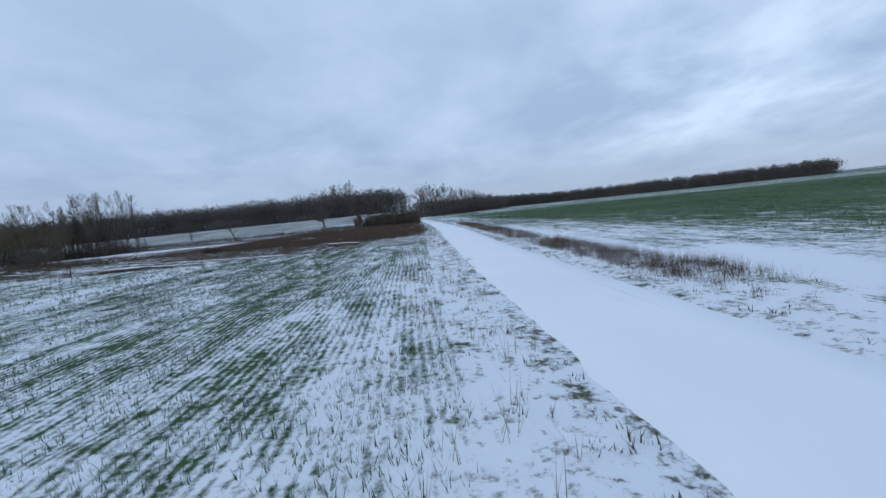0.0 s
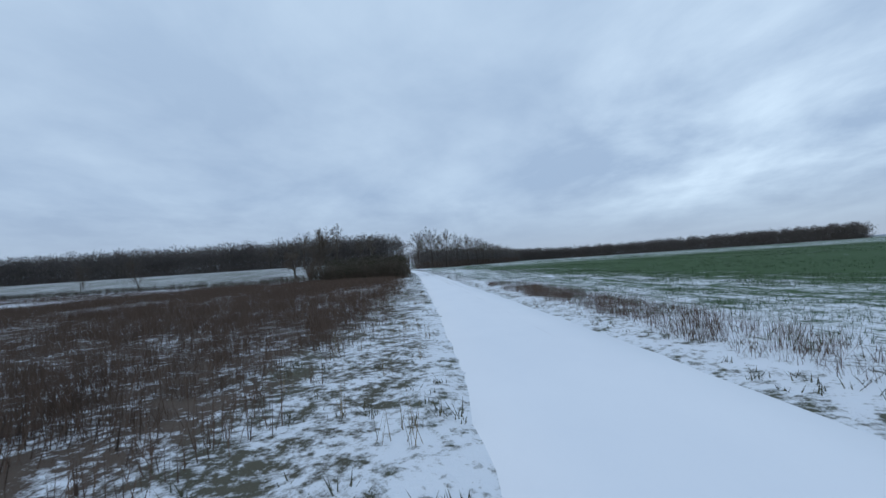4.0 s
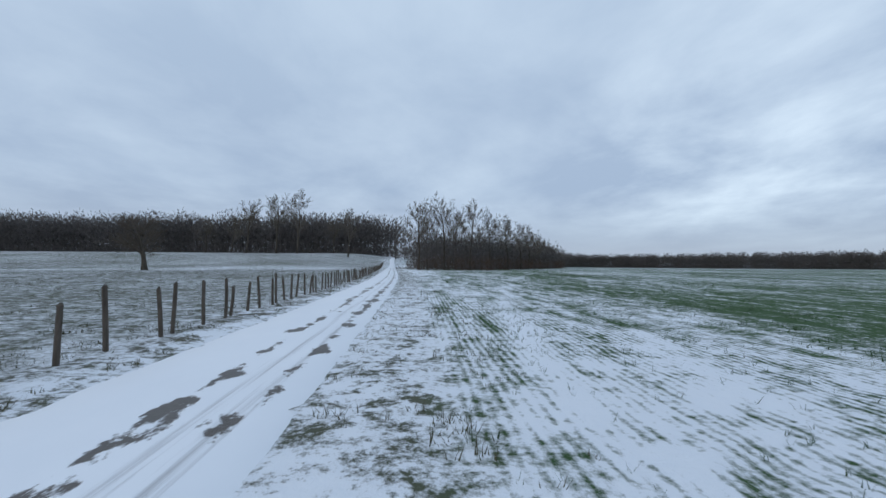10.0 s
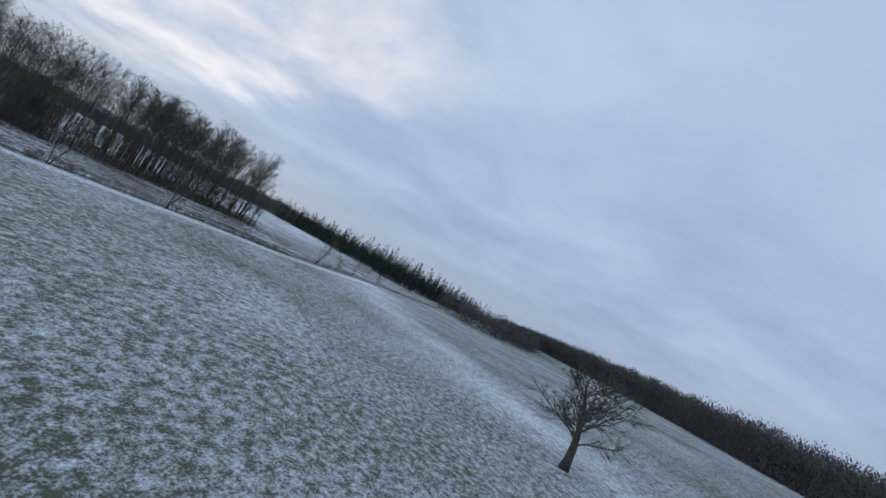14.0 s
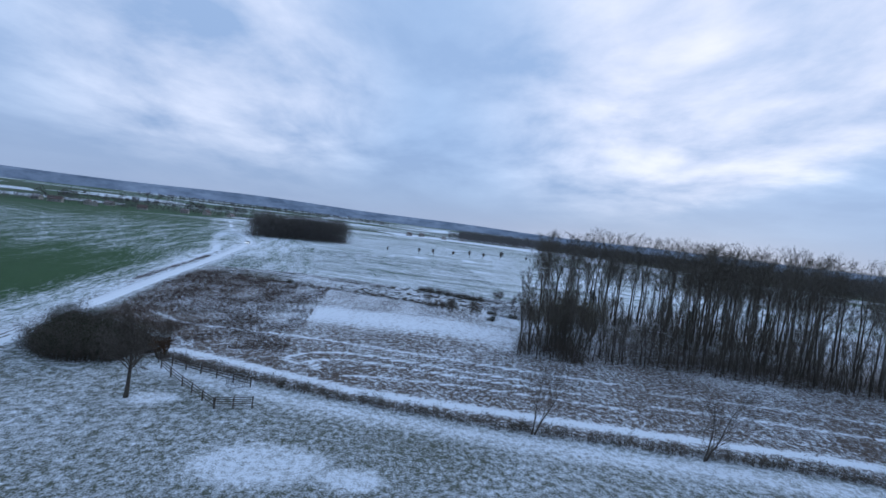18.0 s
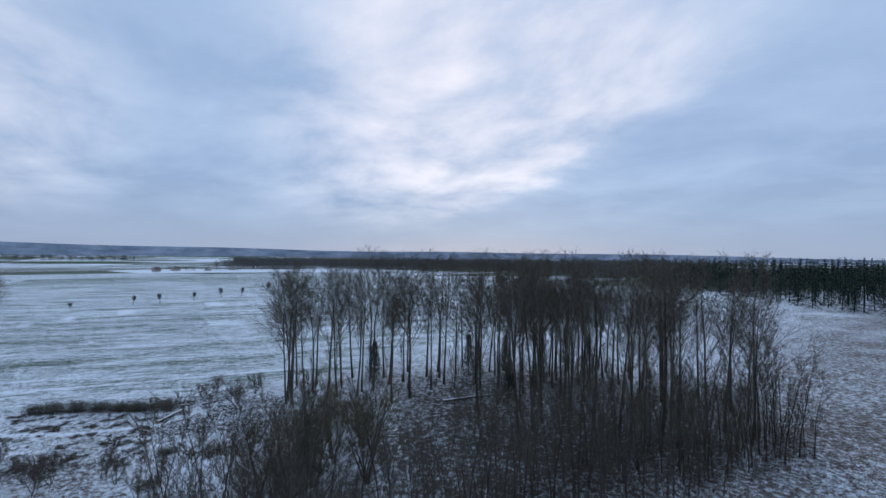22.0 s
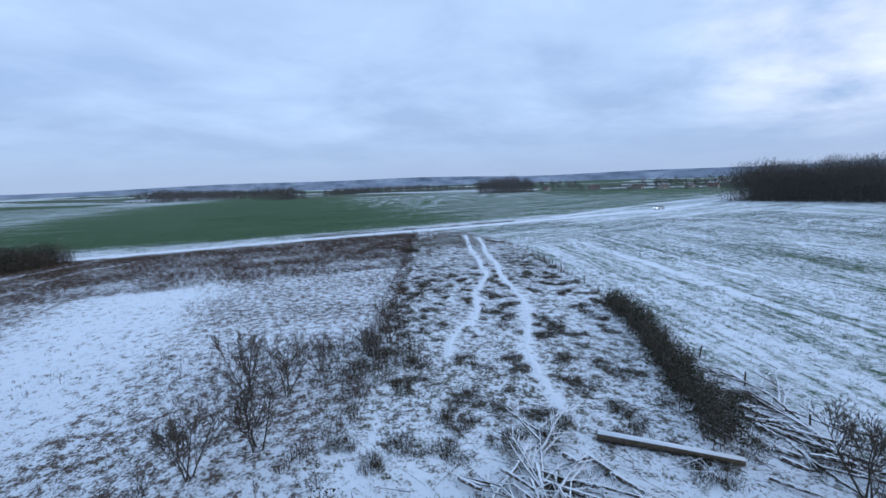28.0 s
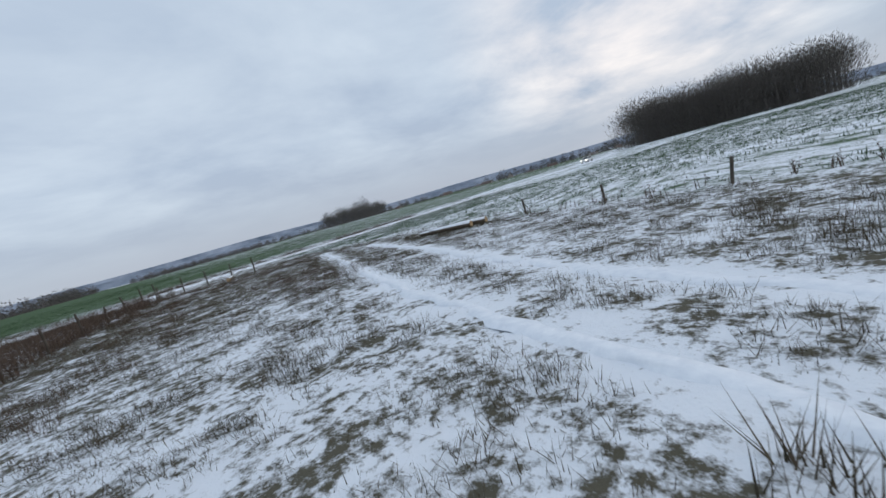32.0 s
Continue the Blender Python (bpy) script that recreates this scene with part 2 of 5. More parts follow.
def calc(N, L, op, a, b=0.0, c=0.0):
    m = N.new("ShaderNodeMath")
    m.operation = op
    for k, v in enumerate((a, b, c)):
        if isinstance(v, (int, float)):
            m.inputs[k].default_value = v
        else:
            L.new(v, m.inputs[k])
    return m.outputs[0]


def blend(N, L, f, a, b):
    m = N.new("ShaderNodeMix")
    m.data_type = "RGBA"
    for key, v in (("Factor", f), ("A", a), ("B", b)):
        if isinstance(v, (tuple, float, int)):
            m.inputs[key].default_value = v
        else:
            L.new(v, m.inputs[key])
    return m.outputs["Result"]


def bump(N, L, P, h, strength, dist):
    b = N.new("ShaderNodeBump")
    b.inputs["Strength"].default_value, b.inputs["Distance"].default_value = strength, dist
    L.new(h, b.inputs["Height"])
    L.new(b.outputs[0], P.inputs["Normal"])


SNOW = (0.80, 0.83, 0.88, 1)


def mat_ground():
    m, N, L, P = shader("snowy_fields")
    geo = N.new("ShaderNodeNewGeometry")
    pos = geo.outputs["Position"]
    za = N.new("ShaderNodeAttribute"); za.attribute_name = "zone"
    zb = N.new("ShaderNodeAttribute"); zb.attribute_name = "cover"
    s1 = N.new("ShaderNodeSeparateColor"); L.new(za.outputs["Color"], s1.inputs[0])
    s2 = N.new("ShaderNodeSeparateColor"); L.new(zb.outputs["Color"], s2.inputs[0])
    wheat, brown, past = s1.outputs[0], s1.outputs[1], s1.outputs[2]
    bare, ew, wood = s2.outputs[0], s2.outputs[1], s2.outputs[2]
    # crop rows: along the road, or along the long side of the field
    def rows(angle, spacing):
        mp = N.new("ShaderNodeMapping"); mp.inputs["Rotation"].default_value = (0, 0, angle)
        L.new(pos, mp.inputs[0])
        sx = N.new("ShaderNodeSeparateXYZ"); L.new(mp.outputs[0], sx.inputs[0])
        w = calc(N, L, "SINE", calc(N, L, "MULTIPLY", sx.outputs[0], 2 * math.pi / spacing))
        st = N.new("ShaderNodeMapping"); st.inputs["Scale"].default_value = (1.0, 0.16, 1.0)
        L.new(mp.outputs[0], st.inputs[0])
        return w, noise_at(N, L, st.outputs[0], 1.5, 6, 0.7), noise_at(N, L, st.outputs[0], 0.16, 5)
    wn, sn, bn = rows(radians(-7.2), 0.155)
    we, se, be = rows(radians(-72), 0.155)
    def pick(a, b):
        return calc(N, L, "MULTIPLY_ADD", calc(N, L, "SUBTRACT", b, a), ew, a)
    wave, streak, broad = pick(wn, we), pick(sn, se), pick(bn, be)
    fine = noise_at(N, L, pos, 6.5, 6, 0.75)
    mid = noise_at(N, L, pos, 1.5, 6, 0.72)
    big = noise_at(N, L, pos, 0.05, 4, 0.6)
    # how much of the plants shows through the snow
    cw = calc(N, L, "MULTIPLY_ADD", wave, 0.035, calc(N, L, "MULTIPLY_ADD", fine, 0.45, calc(N, L, "MULTIPLY_ADD", streak, 0.50, calc(N, L, "MULTIPLY_ADD", broad, 0.34, calc(N, L, "MULTIPLY", mid, 0.42)))))
    cp = calc(N, L, "MULTIPLY_ADD", fine, 0.75, calc(N, L, "MULTIPLY_ADD", mid, 0.75, calc(N, L, "MULTIPLY", big, 0.22)))
    both = calc(N, L, "MULTIPLY_ADD", calc(N, L, "SUBTRACT", cw, cp), wheat, cp)
    vor = N.new("ShaderNodeTexVoronoi"); vor.inputs["Scale"].default_value = 0.0042
    vm = N.new("ShaderNodeMapping"); vm.inputs["Scale"].default_value = (1.0, 1.7, 0.0); vm.inputs["Rotation"].default_value = (0, 0, 0.4)
    L.new(pos, vm.inputs[0]); L.new(vm.outputs[0], vor.inputs[0])
    cell = N.new("ShaderNodeSeparateColor"); L.new(vor.outputs["Color"], cell.inputs[0])
    patch = calc(N, L, "MULTIPLY", calc(N, L, "SUBTRACT", cell.outputs[0], 0.5), zb.outputs["Alpha"])
    show = calc(N, L, "MULTIPLY_ADD", patch, 0.45, calc(N, L, "SUBTRACT", calc(N, L, "ADD", both, bare), 0.5))
    mask = blend(N, L, past, ramp(N, L, show, 0.83, 0.95), ramp(N, L, show, 0.74, 1.03))
    green = blend(N, L, mid, (0.020, 0.050, 0.016, 1), (0.055, 0.110, 0.035, 1))
    dead = blend(N, L, mid, (0.045, 0.034, 0.027, 1), (0.145, 0.110, 0.086, 1))
    turf = blend(N, L, mid, (0.045, 0.052, 0.036, 1), (0.115, 0.122, 0.084, 1))
    col = blend(N, L, wheat, turf, green)
    col = blend(N, L, brown, col, dead)
    col = blend(N, L, calc(N, L, "MULTIPLY", cell.outputs[1], calc(N, L, "MULTIPLY", zb.outputs["Alpha"], 0.7)), col, turf)
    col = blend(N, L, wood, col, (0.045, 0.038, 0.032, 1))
    white = blend(N, L, fine, (0.72, 0.76, 0.83, 1), SNOW)
    L.new(blend(N, L, mask, white, col), P.inputs["Base Color"])
    P.inputs["Roughness"].default_value = 0.85
    P.inputs["Specular IOR Level"].default_value = 0.2
    bump(N, L, P, calc(N, L, "ADD", fine, calc(N, L, "MULTIPLY", mask, 0.6)), 0.5, 0.08)
    return m


def mat_road():
    m, N, L, P = shader("snow_on_asphalt")
    uv = N.new("ShaderNodeUVMap")
    geo = N.new("ShaderNodeNewGeometry")
    sep = N.new("ShaderNodeSeparateXYZ"); L.new(uv.outputs[0], sep.inputs[0])
    across, along = sep.outputs[0], sep.outputs[1]
    st = N.new("ShaderNodeMapping"); st.inputs["Scale"].default_value = (5.5, 0.07, 1); L.new(uv.outputs[0], st.inputs[0])
    streak = noise_at(N, L, st.outputs[0], 2.2, 6, 0.7)
    sl = N.new("ShaderNodeMapping"); sl.inputs["Scale"].default_value = (1.5, 0.75, 1); L.new(uv.outputs[0], sl.inputs[0])
    blot = noise_at(N, L, sl.outputs[0], 0.8, 6, 0.65)
    def band(c, w):
        d = calc(N, L, "ABSOLUTE", calc(N, L, "SUBTRACT", across, c))
        return calc(N, L, "MAXIMUM", calc(N, L, "SUBTRACT", 1.0, calc(N, L, "DIVIDE", d, w)), 0.0)
    # thawed patches follow the two wheel tracks, brushed tyre lines run between them
    wheel = calc(N, L, "MAXIMUM", band(1.02, 0.62), band(0.06, 0.60))
    tracks = calc(N, L, "MAXIMUM", calc(N, L, "MAXIMUM", band(0.95, 0.38), band(0.55, 0.30)), calc(N, L, "MULTIPLY", band(-0.75, 0.3), 0.45))
    wa = N.new("ShaderNodeAttribute"); wa.attribute_name = "worn"
    sw = N.new("ShaderNodeSeparateColor"); L.new(wa.outputs["Color"], sw.inputs[0])
    bared = calc(N, L, "MULTIPLY_ADD", wheel, 0.32, calc(N, L, "MULTIPLY_ADD", sw.outputs[0], 0.34, blot))
    thaw = ramp(N, L, calc(N, L, "SUBTRACT", bared, 0.5), 0.640, 0.675)
    brushed = calc(N, L, "MULTIPLY_ADD", tracks, 0.30, calc(N, L, "MULTIPLY_ADD", sw.outputs[1], 0.22, calc(N, L, "SUBTRACT", streak, 0.22)))
    rub = ramp(N, L, brushed, 0.73, 0.92)
    fine = noise_at(N, L, geo.outputs["Position"], 9, 5, 0.7)
    drifted = noise_at(N, L, sl.outputs[0], 0.35, 4, 0.6)
    snow = blend(N, L, rub, blend(N, L, drifted, (0.74, 0.77, 0.83, 1), (0.84, 0.86, 0.90, 1)), (0.52, 0.53, 0.56, 1))
    tar = blend(N, L, fine, (0.05, 0.045, 0.04, 1), (0.15, 0.13, 0.115, 1))
    L.new(blend(N, L, thaw, snow, tar), P.inputs["Base Color"])
    L.new(calc(N, L, "MULTIPLY_ADD", thaw, -0.3, 0.75), P.inputs["Roughness"])
    P.inputs["Specular IOR Level"].default_value = 0.3
    hgt = calc(N, L, "SUBTRACT", calc(N, L, "MULTIPLY", fine, 0.15), calc(N, L, "ADD", thaw, calc(N, L, "MULTIPLY", rub, 0.5)))
    bump(N, L, P, hgt, 0.6, 0.03)
    return m


def mat_plain(name, c0, c1, scale=3.0, rough=0.85, snow=0.0, island=False, along_z=1.0, bmp=0.3):
    """Two-tone mottled material; snow: how much lies on faces that look up."""
    m, N, L, P = shader(name)
    geo = N.new("ShaderNodeNewGeometry")
    tc = N.new("ShaderNodeTexCoord")
    mp = N.new("ShaderNodeMapping"); mp.inputs["Scale"].default_value = (1, 1, along_z); L.new(tc.outputs["Object"], mp.inputs[0])
    n = noise_at(N, L, mp.outputs[0], scale, 5, 0.65)
    f = ramp(N, L, n, 0.3, 0.7)
    if island:
        f = calc(N, L, "MULTIPLY_ADD", geo.outputs["Random Per Island"], 0.7, calc(N, L, "MULTIPLY", f, 0.3))
    col = blend(N, L, f, (*c0, 1), (*c1, 1))
    if snow:
        sx = N.new("ShaderNodeSeparateXYZ"); L.new(geo.outputs["True Normal"], sx.inputs[0])
        lie = calc(N, L, "ADD", sx.outputs[2], calc(N, L, "MULTIPLY", calc(N, L, "SUBTRACT", n, 0.5), 0.8))
        col = blend(N, L, ramp(N, L, lie, 1.0 - snow, min(1.0, 1.12 - snow)), col, SNOW)
    L.new(col, P.inputs["Base Color"])
    P.inputs["Roughness"].default_value = rough
    P.inputs["Specular IOR Level"].default_value = 0.25
    if bmp:
        bump(N, L, P, n, bmp, 0.02)
    return m


M_GROUND, M_ROAD = mat_ground(), mat_road()
M_BRANCH = mat_plain("snowy_lopped_branch", (0.045, 0.035, 0.026), (0.12, 0.095, 0.070), 4, snow=0.52, bmp=0)
M_SNOW = mat_plain("packed_snow", (0.66, 0.70, 0.77), (0.80, 0.83, 0.88), 6, bmp=0.5)
M_BARK = mat_plain("grey_brown_bark", (0.040, 0.034, 0.028), (0.105, 0.090, 0.072), 6, along_z=0.3, bmp=0.6)
M_TWIG = mat_plain("dark_twigs", (0.065, 0.054, 0.044), (0.145, 0.120, 0.096), 4, bmp=0)
M_CROWN = mat_plain("grey_brown_twigs", (0.070, 0.060, 0.048), (0.150, 0.130, 0.102), 4, bmp=0)
M_RUST = mat_plain("russet_twigs", (0.060, 0.032, 0.018), (0.12, 0.070, 0.040), 4, bmp=0)
M_WILLOW = mat_plain("olive_willow_twigs", (0.095, 0.078, 0.048), (0.19, 0.160, 0.100), 4, bmp=0)
# distance haze is mixed into this colour: paler and greyer than near twigs
M_FAR_HAZED = mat_plain("far_wood", (0.072, 0.068, 0.068), (0.165, 0.150, 0.142), 0.2, island=True, bmp=0)
M_SPRUCE = mat_plain("spruce_needles", (0.008, 0.016, 0.012), (0.020, 0.034, 0.022), 0.5, island=True, bmp=0)
M_EVER = mat_plain("dark_leaves", (0.010, 0.016, 0.008), (0.040, 0.045, 0.020), 2, island=True, bmp=0)
M_WHEAT = mat_plain("wheat_blades", (0.026, 0.052, 0.024), (0.066, 0.108, 0.048), 2, island=True, bmp=0)
M_WEED = mat_plain("dead_weed_stems", (0.050, 0.034, 0.026), (0.140, 0.100, 0.076), 2, island=True, bmp=0)
M_STRAW = mat_plain("pale_dead_grass", (0.10, 0.085, 0.050), (0.26, 0.20, 0.12), 2, island=True, bmp=0)
M_TUSS = mat_plain("dead_tussock_grass", (0.035, 0.030, 0.020), (0.125, 0.100, 0.066), 2, island=True, bmp=0)
M_TURF = mat_plain("frosty_turf_blades", (0.040, 0.044, 0.026), (0.115, 0.108, 0.066), 2, island=True, bmp=0)
M_POST = mat_plain("weathered_fence_wood", (0.050, 0.041, 0.033), (0.13, 0.11, 0.09), 9, along_z=0.2, bmp=0.6)
M_LOG = mat_plain("snowy_log_bark", (0.060, 0.045, 0.032), (0.16, 0.125, 0.090), 5, snow=0.52, bmp=0.5)
M_CUT = mat_plain("sawn_wood", (0.30, 0.20, 0.11), (0.45, 0.33, 0.20), 8)
M_METAL = mat_plain("galvanised_steel", (0.16, 0.17, 0.18), (0.30, 0.31, 0.32), 4, rough=0.5)
M_WALL = mat_plain("pale_render", (0.28, 0.26, 0.23), (0.45, 0.42, 0.38), 0.6)
M_ROOF = mat_plain("snowy_roof", (0.10, 0.075, 0.065), (0.16, 0.11, 0.095), 1.5, snow=0.2)
M_GLASS = mat_plain("dark_window", (0.02, 0.025, 0.03), (0.05, 0.055, 0.06), 1, rough=0.15, bmp=0)


# ---- building helpers ----
def part(name, verts, faces, material, parent=None, label="", smooth=False):
    me = bpy.data.meshes.new(name)
    me.from_pydata([tuple(map(float, v)) for v in verts], [], faces)
    me.materials.append(material)
    if smooth:
        me.polygons.foreach_set("use_smooth", [True] * len(me.polygons))
    me.update()
    ob = new(name, me)
    if parent:
        ob.parent = parent
    if label:
        ob["label"] = label
    return ob


def tube(V, F, pts, radii, sides=4):
    """Adds a tapered tube along pts."""
    pts = [Vector(p) for p in pts]
    first = len(V)
    for k, p in enumerate(pts):
        d = (pts[min(k + 1, len(pts) - 1)] - pts[max(k - 1, 0)])
        d = d.normalized() if d.length > 1e-6 else Vector((0, 0, 1))
        a = d.cross(Vector((0, 0, 1)) if abs(d.z) < 0.9 else Vector((1, 0, 0))).normalized()
        b = d.cross(a)
        for s in range(sides):
            w = 2 * math.pi * s / sides
            V.append(p + (a * math.cos(w) + b * math.sin(w)) * radii[k])
    for k in range(len(pts) - 1):
        for s in range(sides):
            i, j = first + k * sides + s, first + k * sides + (s + 1) % sides
            F.append((i, j, j + sides, i + sides))
    F.append(tuple(range(first + sides - 1, first - 1, -1)))
    F.append(tuple(range(first + (len(pts) - 1) * sides, first + len(pts) * sides)))


def wander(rng, start, way, length, n, bend, lift):
    """A bent line from start: n steps, turning at random and lifting towards the sky."""
    pts, d, p = [Vector(start)], Vector(way).normalized(), Vector(start)
    for _ in range(n):
        d = (d + Vector((rng.uniform(-bend, bend), rng.uniform(-bend, bend), rng.uniform(-bend, bend) + lift))).normalized()
        p = p + d * (length / n)
        pts.append(p.copy())
    return pts


def grow(V, F, rng, start, way, length, radius, level, spec):
    """A limb with its own limbs; spec gives for each level how many and how they stand."""
    if level == 3:
        d = Vector(way).normalized()
        a = d.cross(Vector((rng.gauss(0, 1), rng.gauss(0, 1), rng.gauss(0, 1)))).normalized() * spec["thin"] * 1.1
        k, s0 = len(V), Vector(start)
        V.extend((s0 - a, s0 + a, s0 + d * length + Vector((0, 0, length * 0.12))))
        F.append((k, k + 1, k + 2))
        return
    n, sides = (5, 5) if level == 0 else (4, 4) if level == 1 else (2, 3)
    pts = wander(rng, start, way, length, n, spec["bend"][level], spec["lift"][level])
    radii = [radius * (1 - 0.80 * k / n) for k in range(n + 1)]
    tube(V, F, pts, radii, sides)
    if level + 1 < len(spec["count"]):
        for _ in range(spec["count"][level + 1]):
            t = rng.uniform(spec["from"][level], 0.98) * n
            k = min(int(t), n - 1)
            p = pts[k].lerp(pts[k + 1], t - k)
            d = (pts[k + 1] - pts[k]).normalized()
            out = Vector((rng.gauss(0, 1), rng.gauss(0, 1), rng.gauss(0, 0.5)))
            out = (out - d * out.dot(d)).normalized()
            w = (d * math.cos(spec["open"][level]) + out * math.sin(spec["open"][level]))
            ln = length * spec["ratio"][level] * rng.uniform(0.6, 1.15) * (1.15 - 0.55 * (t / n))
            grow(V, F, rng, p, w, ln, max(radii[k] * 0.5, spec["thin"]), level + 1, spec)


TALL = dict(count=(1, 18, 11, 12), bend=(0.07, 0.16, 0.24, 0.3), lift=(0.04, 0.07, 0.03, 0.0), ratio=(0.46, 0.46, 0.50), open=(0.60, 0.60, 0.66), thin=0.011)
TALL["from"] = (0.38, 0.20, 0.15)
OAK = dict(count=(1, 22, 12, 14), bend=(0.10, 0.20, 0.30, 0.35), lift=(0.0, 0.10, 0.06, 0.02), ratio=(0.48, 0.45, 0.5), open=(0.75, 0.65, 0.7), thin=0.026)
OAK["from"] = (0.34, 0.25, 0.2)
BUSHY = dict(count=(1, 12, 7, 9), bend=(0.12, 0.2, 0.25, 0.3), lift=(0.05, 0.14, 0.08, 0.04), ratio=(0.6, 0.45, 0.55), open=(0.6, 0.6, 0.6), thin=0.011)
BUSHY["from"] = (0.12, 0.2, 0.2)
POLE = dict(count=(1, 15, 8, 9), bend=(0.07, 0.14, 0.22, 0.3), lift=(0.05, 0.10, 0.06, 0.03), ratio=(0.34, 0.45, 0.55), open=(0.40, 0.5, 0.55), thin=0.009)
POLE["from"] = (0.18, 0.2, 0.2)
FRUIT = dict(count=(1, 26, 13, 13), bend=(0.12, 0.22, 0.30, 0.35), lift=(0.0, 0.03, -0.03, -0.06), ratio=(0.80, 0.46, 0.5), open=(0.95, 0.75, 0.7), thin=0.018)
KNOB = dict(FRUIT, ratio=(0.46, 0.48, 0.5), count=(1, 36, 12, 12), lift=(0.0, 0.05, 0.0, 0.0))
KNOB["from"] = (0.30, 0.22, 0.2)
FRUIT["from"] = (0.27, 0.22, 0.2)


def tree(name, seed, tall, radius, spec, label, category="tree", lean=(0, 0), bark=None, twig=None, stems=1, clumps=0):
    """A bare tree: trunk and crown of limbs and twigs."""
    rng = random.Random(seed)
    top = new(name)
    tagged(top, label, category)
    TV, TF, CV, CF = [], [], [], []
    for s in range(stems):
        spread = 0.0 if stems == 1 else 0.45
        way = Vector((lean[0] + rng.uniform(-spread, spread), lean[1] + rng.uniform(-spread, spread), 1)).normalized()
        start = Vector((rng.uniform(-0.3, 0.3) * (stems > 1), rng.uniform(-0.3, 0.3) * (stems > 1), -0.15))
        high = tall * (1 if s == 0 else rng.uniform(0.6, 0.95))
        n = 7
        pts = wander(rng, start, way, high, n, spec["bend"][0], spec["lift"][0])
        radii = [radius * (1.25 if k == 0 else 1 - 0.88 * k / n) for k in range(n + 1)]
        if stems > 1:
            TV, TF = [], []
        tube(TV, TF, pts, radii, 7)
        if stems > 1:
            part("stem", TV, TF, bark or M_BARK, top, smooth=True)
        for c in range(spec["count"][1]):
            t = rng.uniform(spec["from"][0], 1.0) * n
            k = min(int(t), n - 1)
            p = pts[k].lerp(pts[k + 1], min(t - k, 1))
            a = rng.uniform(0, 2 * math.pi)
            d = (pts[k + 1] - pts[k]).normalized()
            op = spec["open"][0] * rng.uniform(0.7, 1.2)
            w = d * math.cos(op) + Vector((math.cos(a), math.sin(a), 0)) * math.sin(op)
            ln = tall * spec["ratio"][0] * rng.uniform(0.55, 1.1) * (1.2 - 0.75 * (t / n - spec["from"][0]) / (1 - spec["from"][0]))
            grow(CV, CF, rng, p, w, ln, max(radii[k] * 0.32, spec["thin"] * 1.6), 1, spec)
        for c in range(clumps):
            t = rng.uniform(0.5, 0.98) * n
            k = min(int(t), n - 1)
            q = pts[k].lerp(pts[k + 1], t - k) + Vector((rng.gauss(0, 1), rng.gauss(0, 1), 0)) * tall * 0.10
            for _ in range(26):
                o = Vector((rng.gauss(0, 1), rng.gauss(0, 1), rng.gauss(0, 1))).normalized()
                tube(CV, CF, [q, q + o * rng.uniform(0.25, 0.5)], [0.02, 0.008], 3)
    if stems == 1:
        part("trunk", TV, TF, bark or M_BARK, top, smooth=True)
    part("crown", CV, CF, twig or M_TWIG, top)
    return top


def put_copy(ob, x, y, scale=1.0, turn=0.0, tip=0.0, sink=0.05, wide=None):
    """A copy of a thing standing on the ground at x, y."""
    c = copy_thing(ob, pose(x, y, ground(x, y) - sink, tip, 0, turn))
    c.scale = (scale * (wide or 1), scale * (wide or 1), scale)
    return c


# ---- ground sheet ----
def axis(lo, hi, step, far_lo, far_hi):
    mid = list(np.arange(lo, hi + 0.01, step))
    a, s = lo, step
    left = []
    while a > far_lo:
        s *= 1.14
        a -= s
        left.append(a)
    b, s = hi, step
    right = []
    while b < far_hi:
        s *= 1.14
        b += s
        right.append(b)
    return np.array(left[::-1] + mid + right)


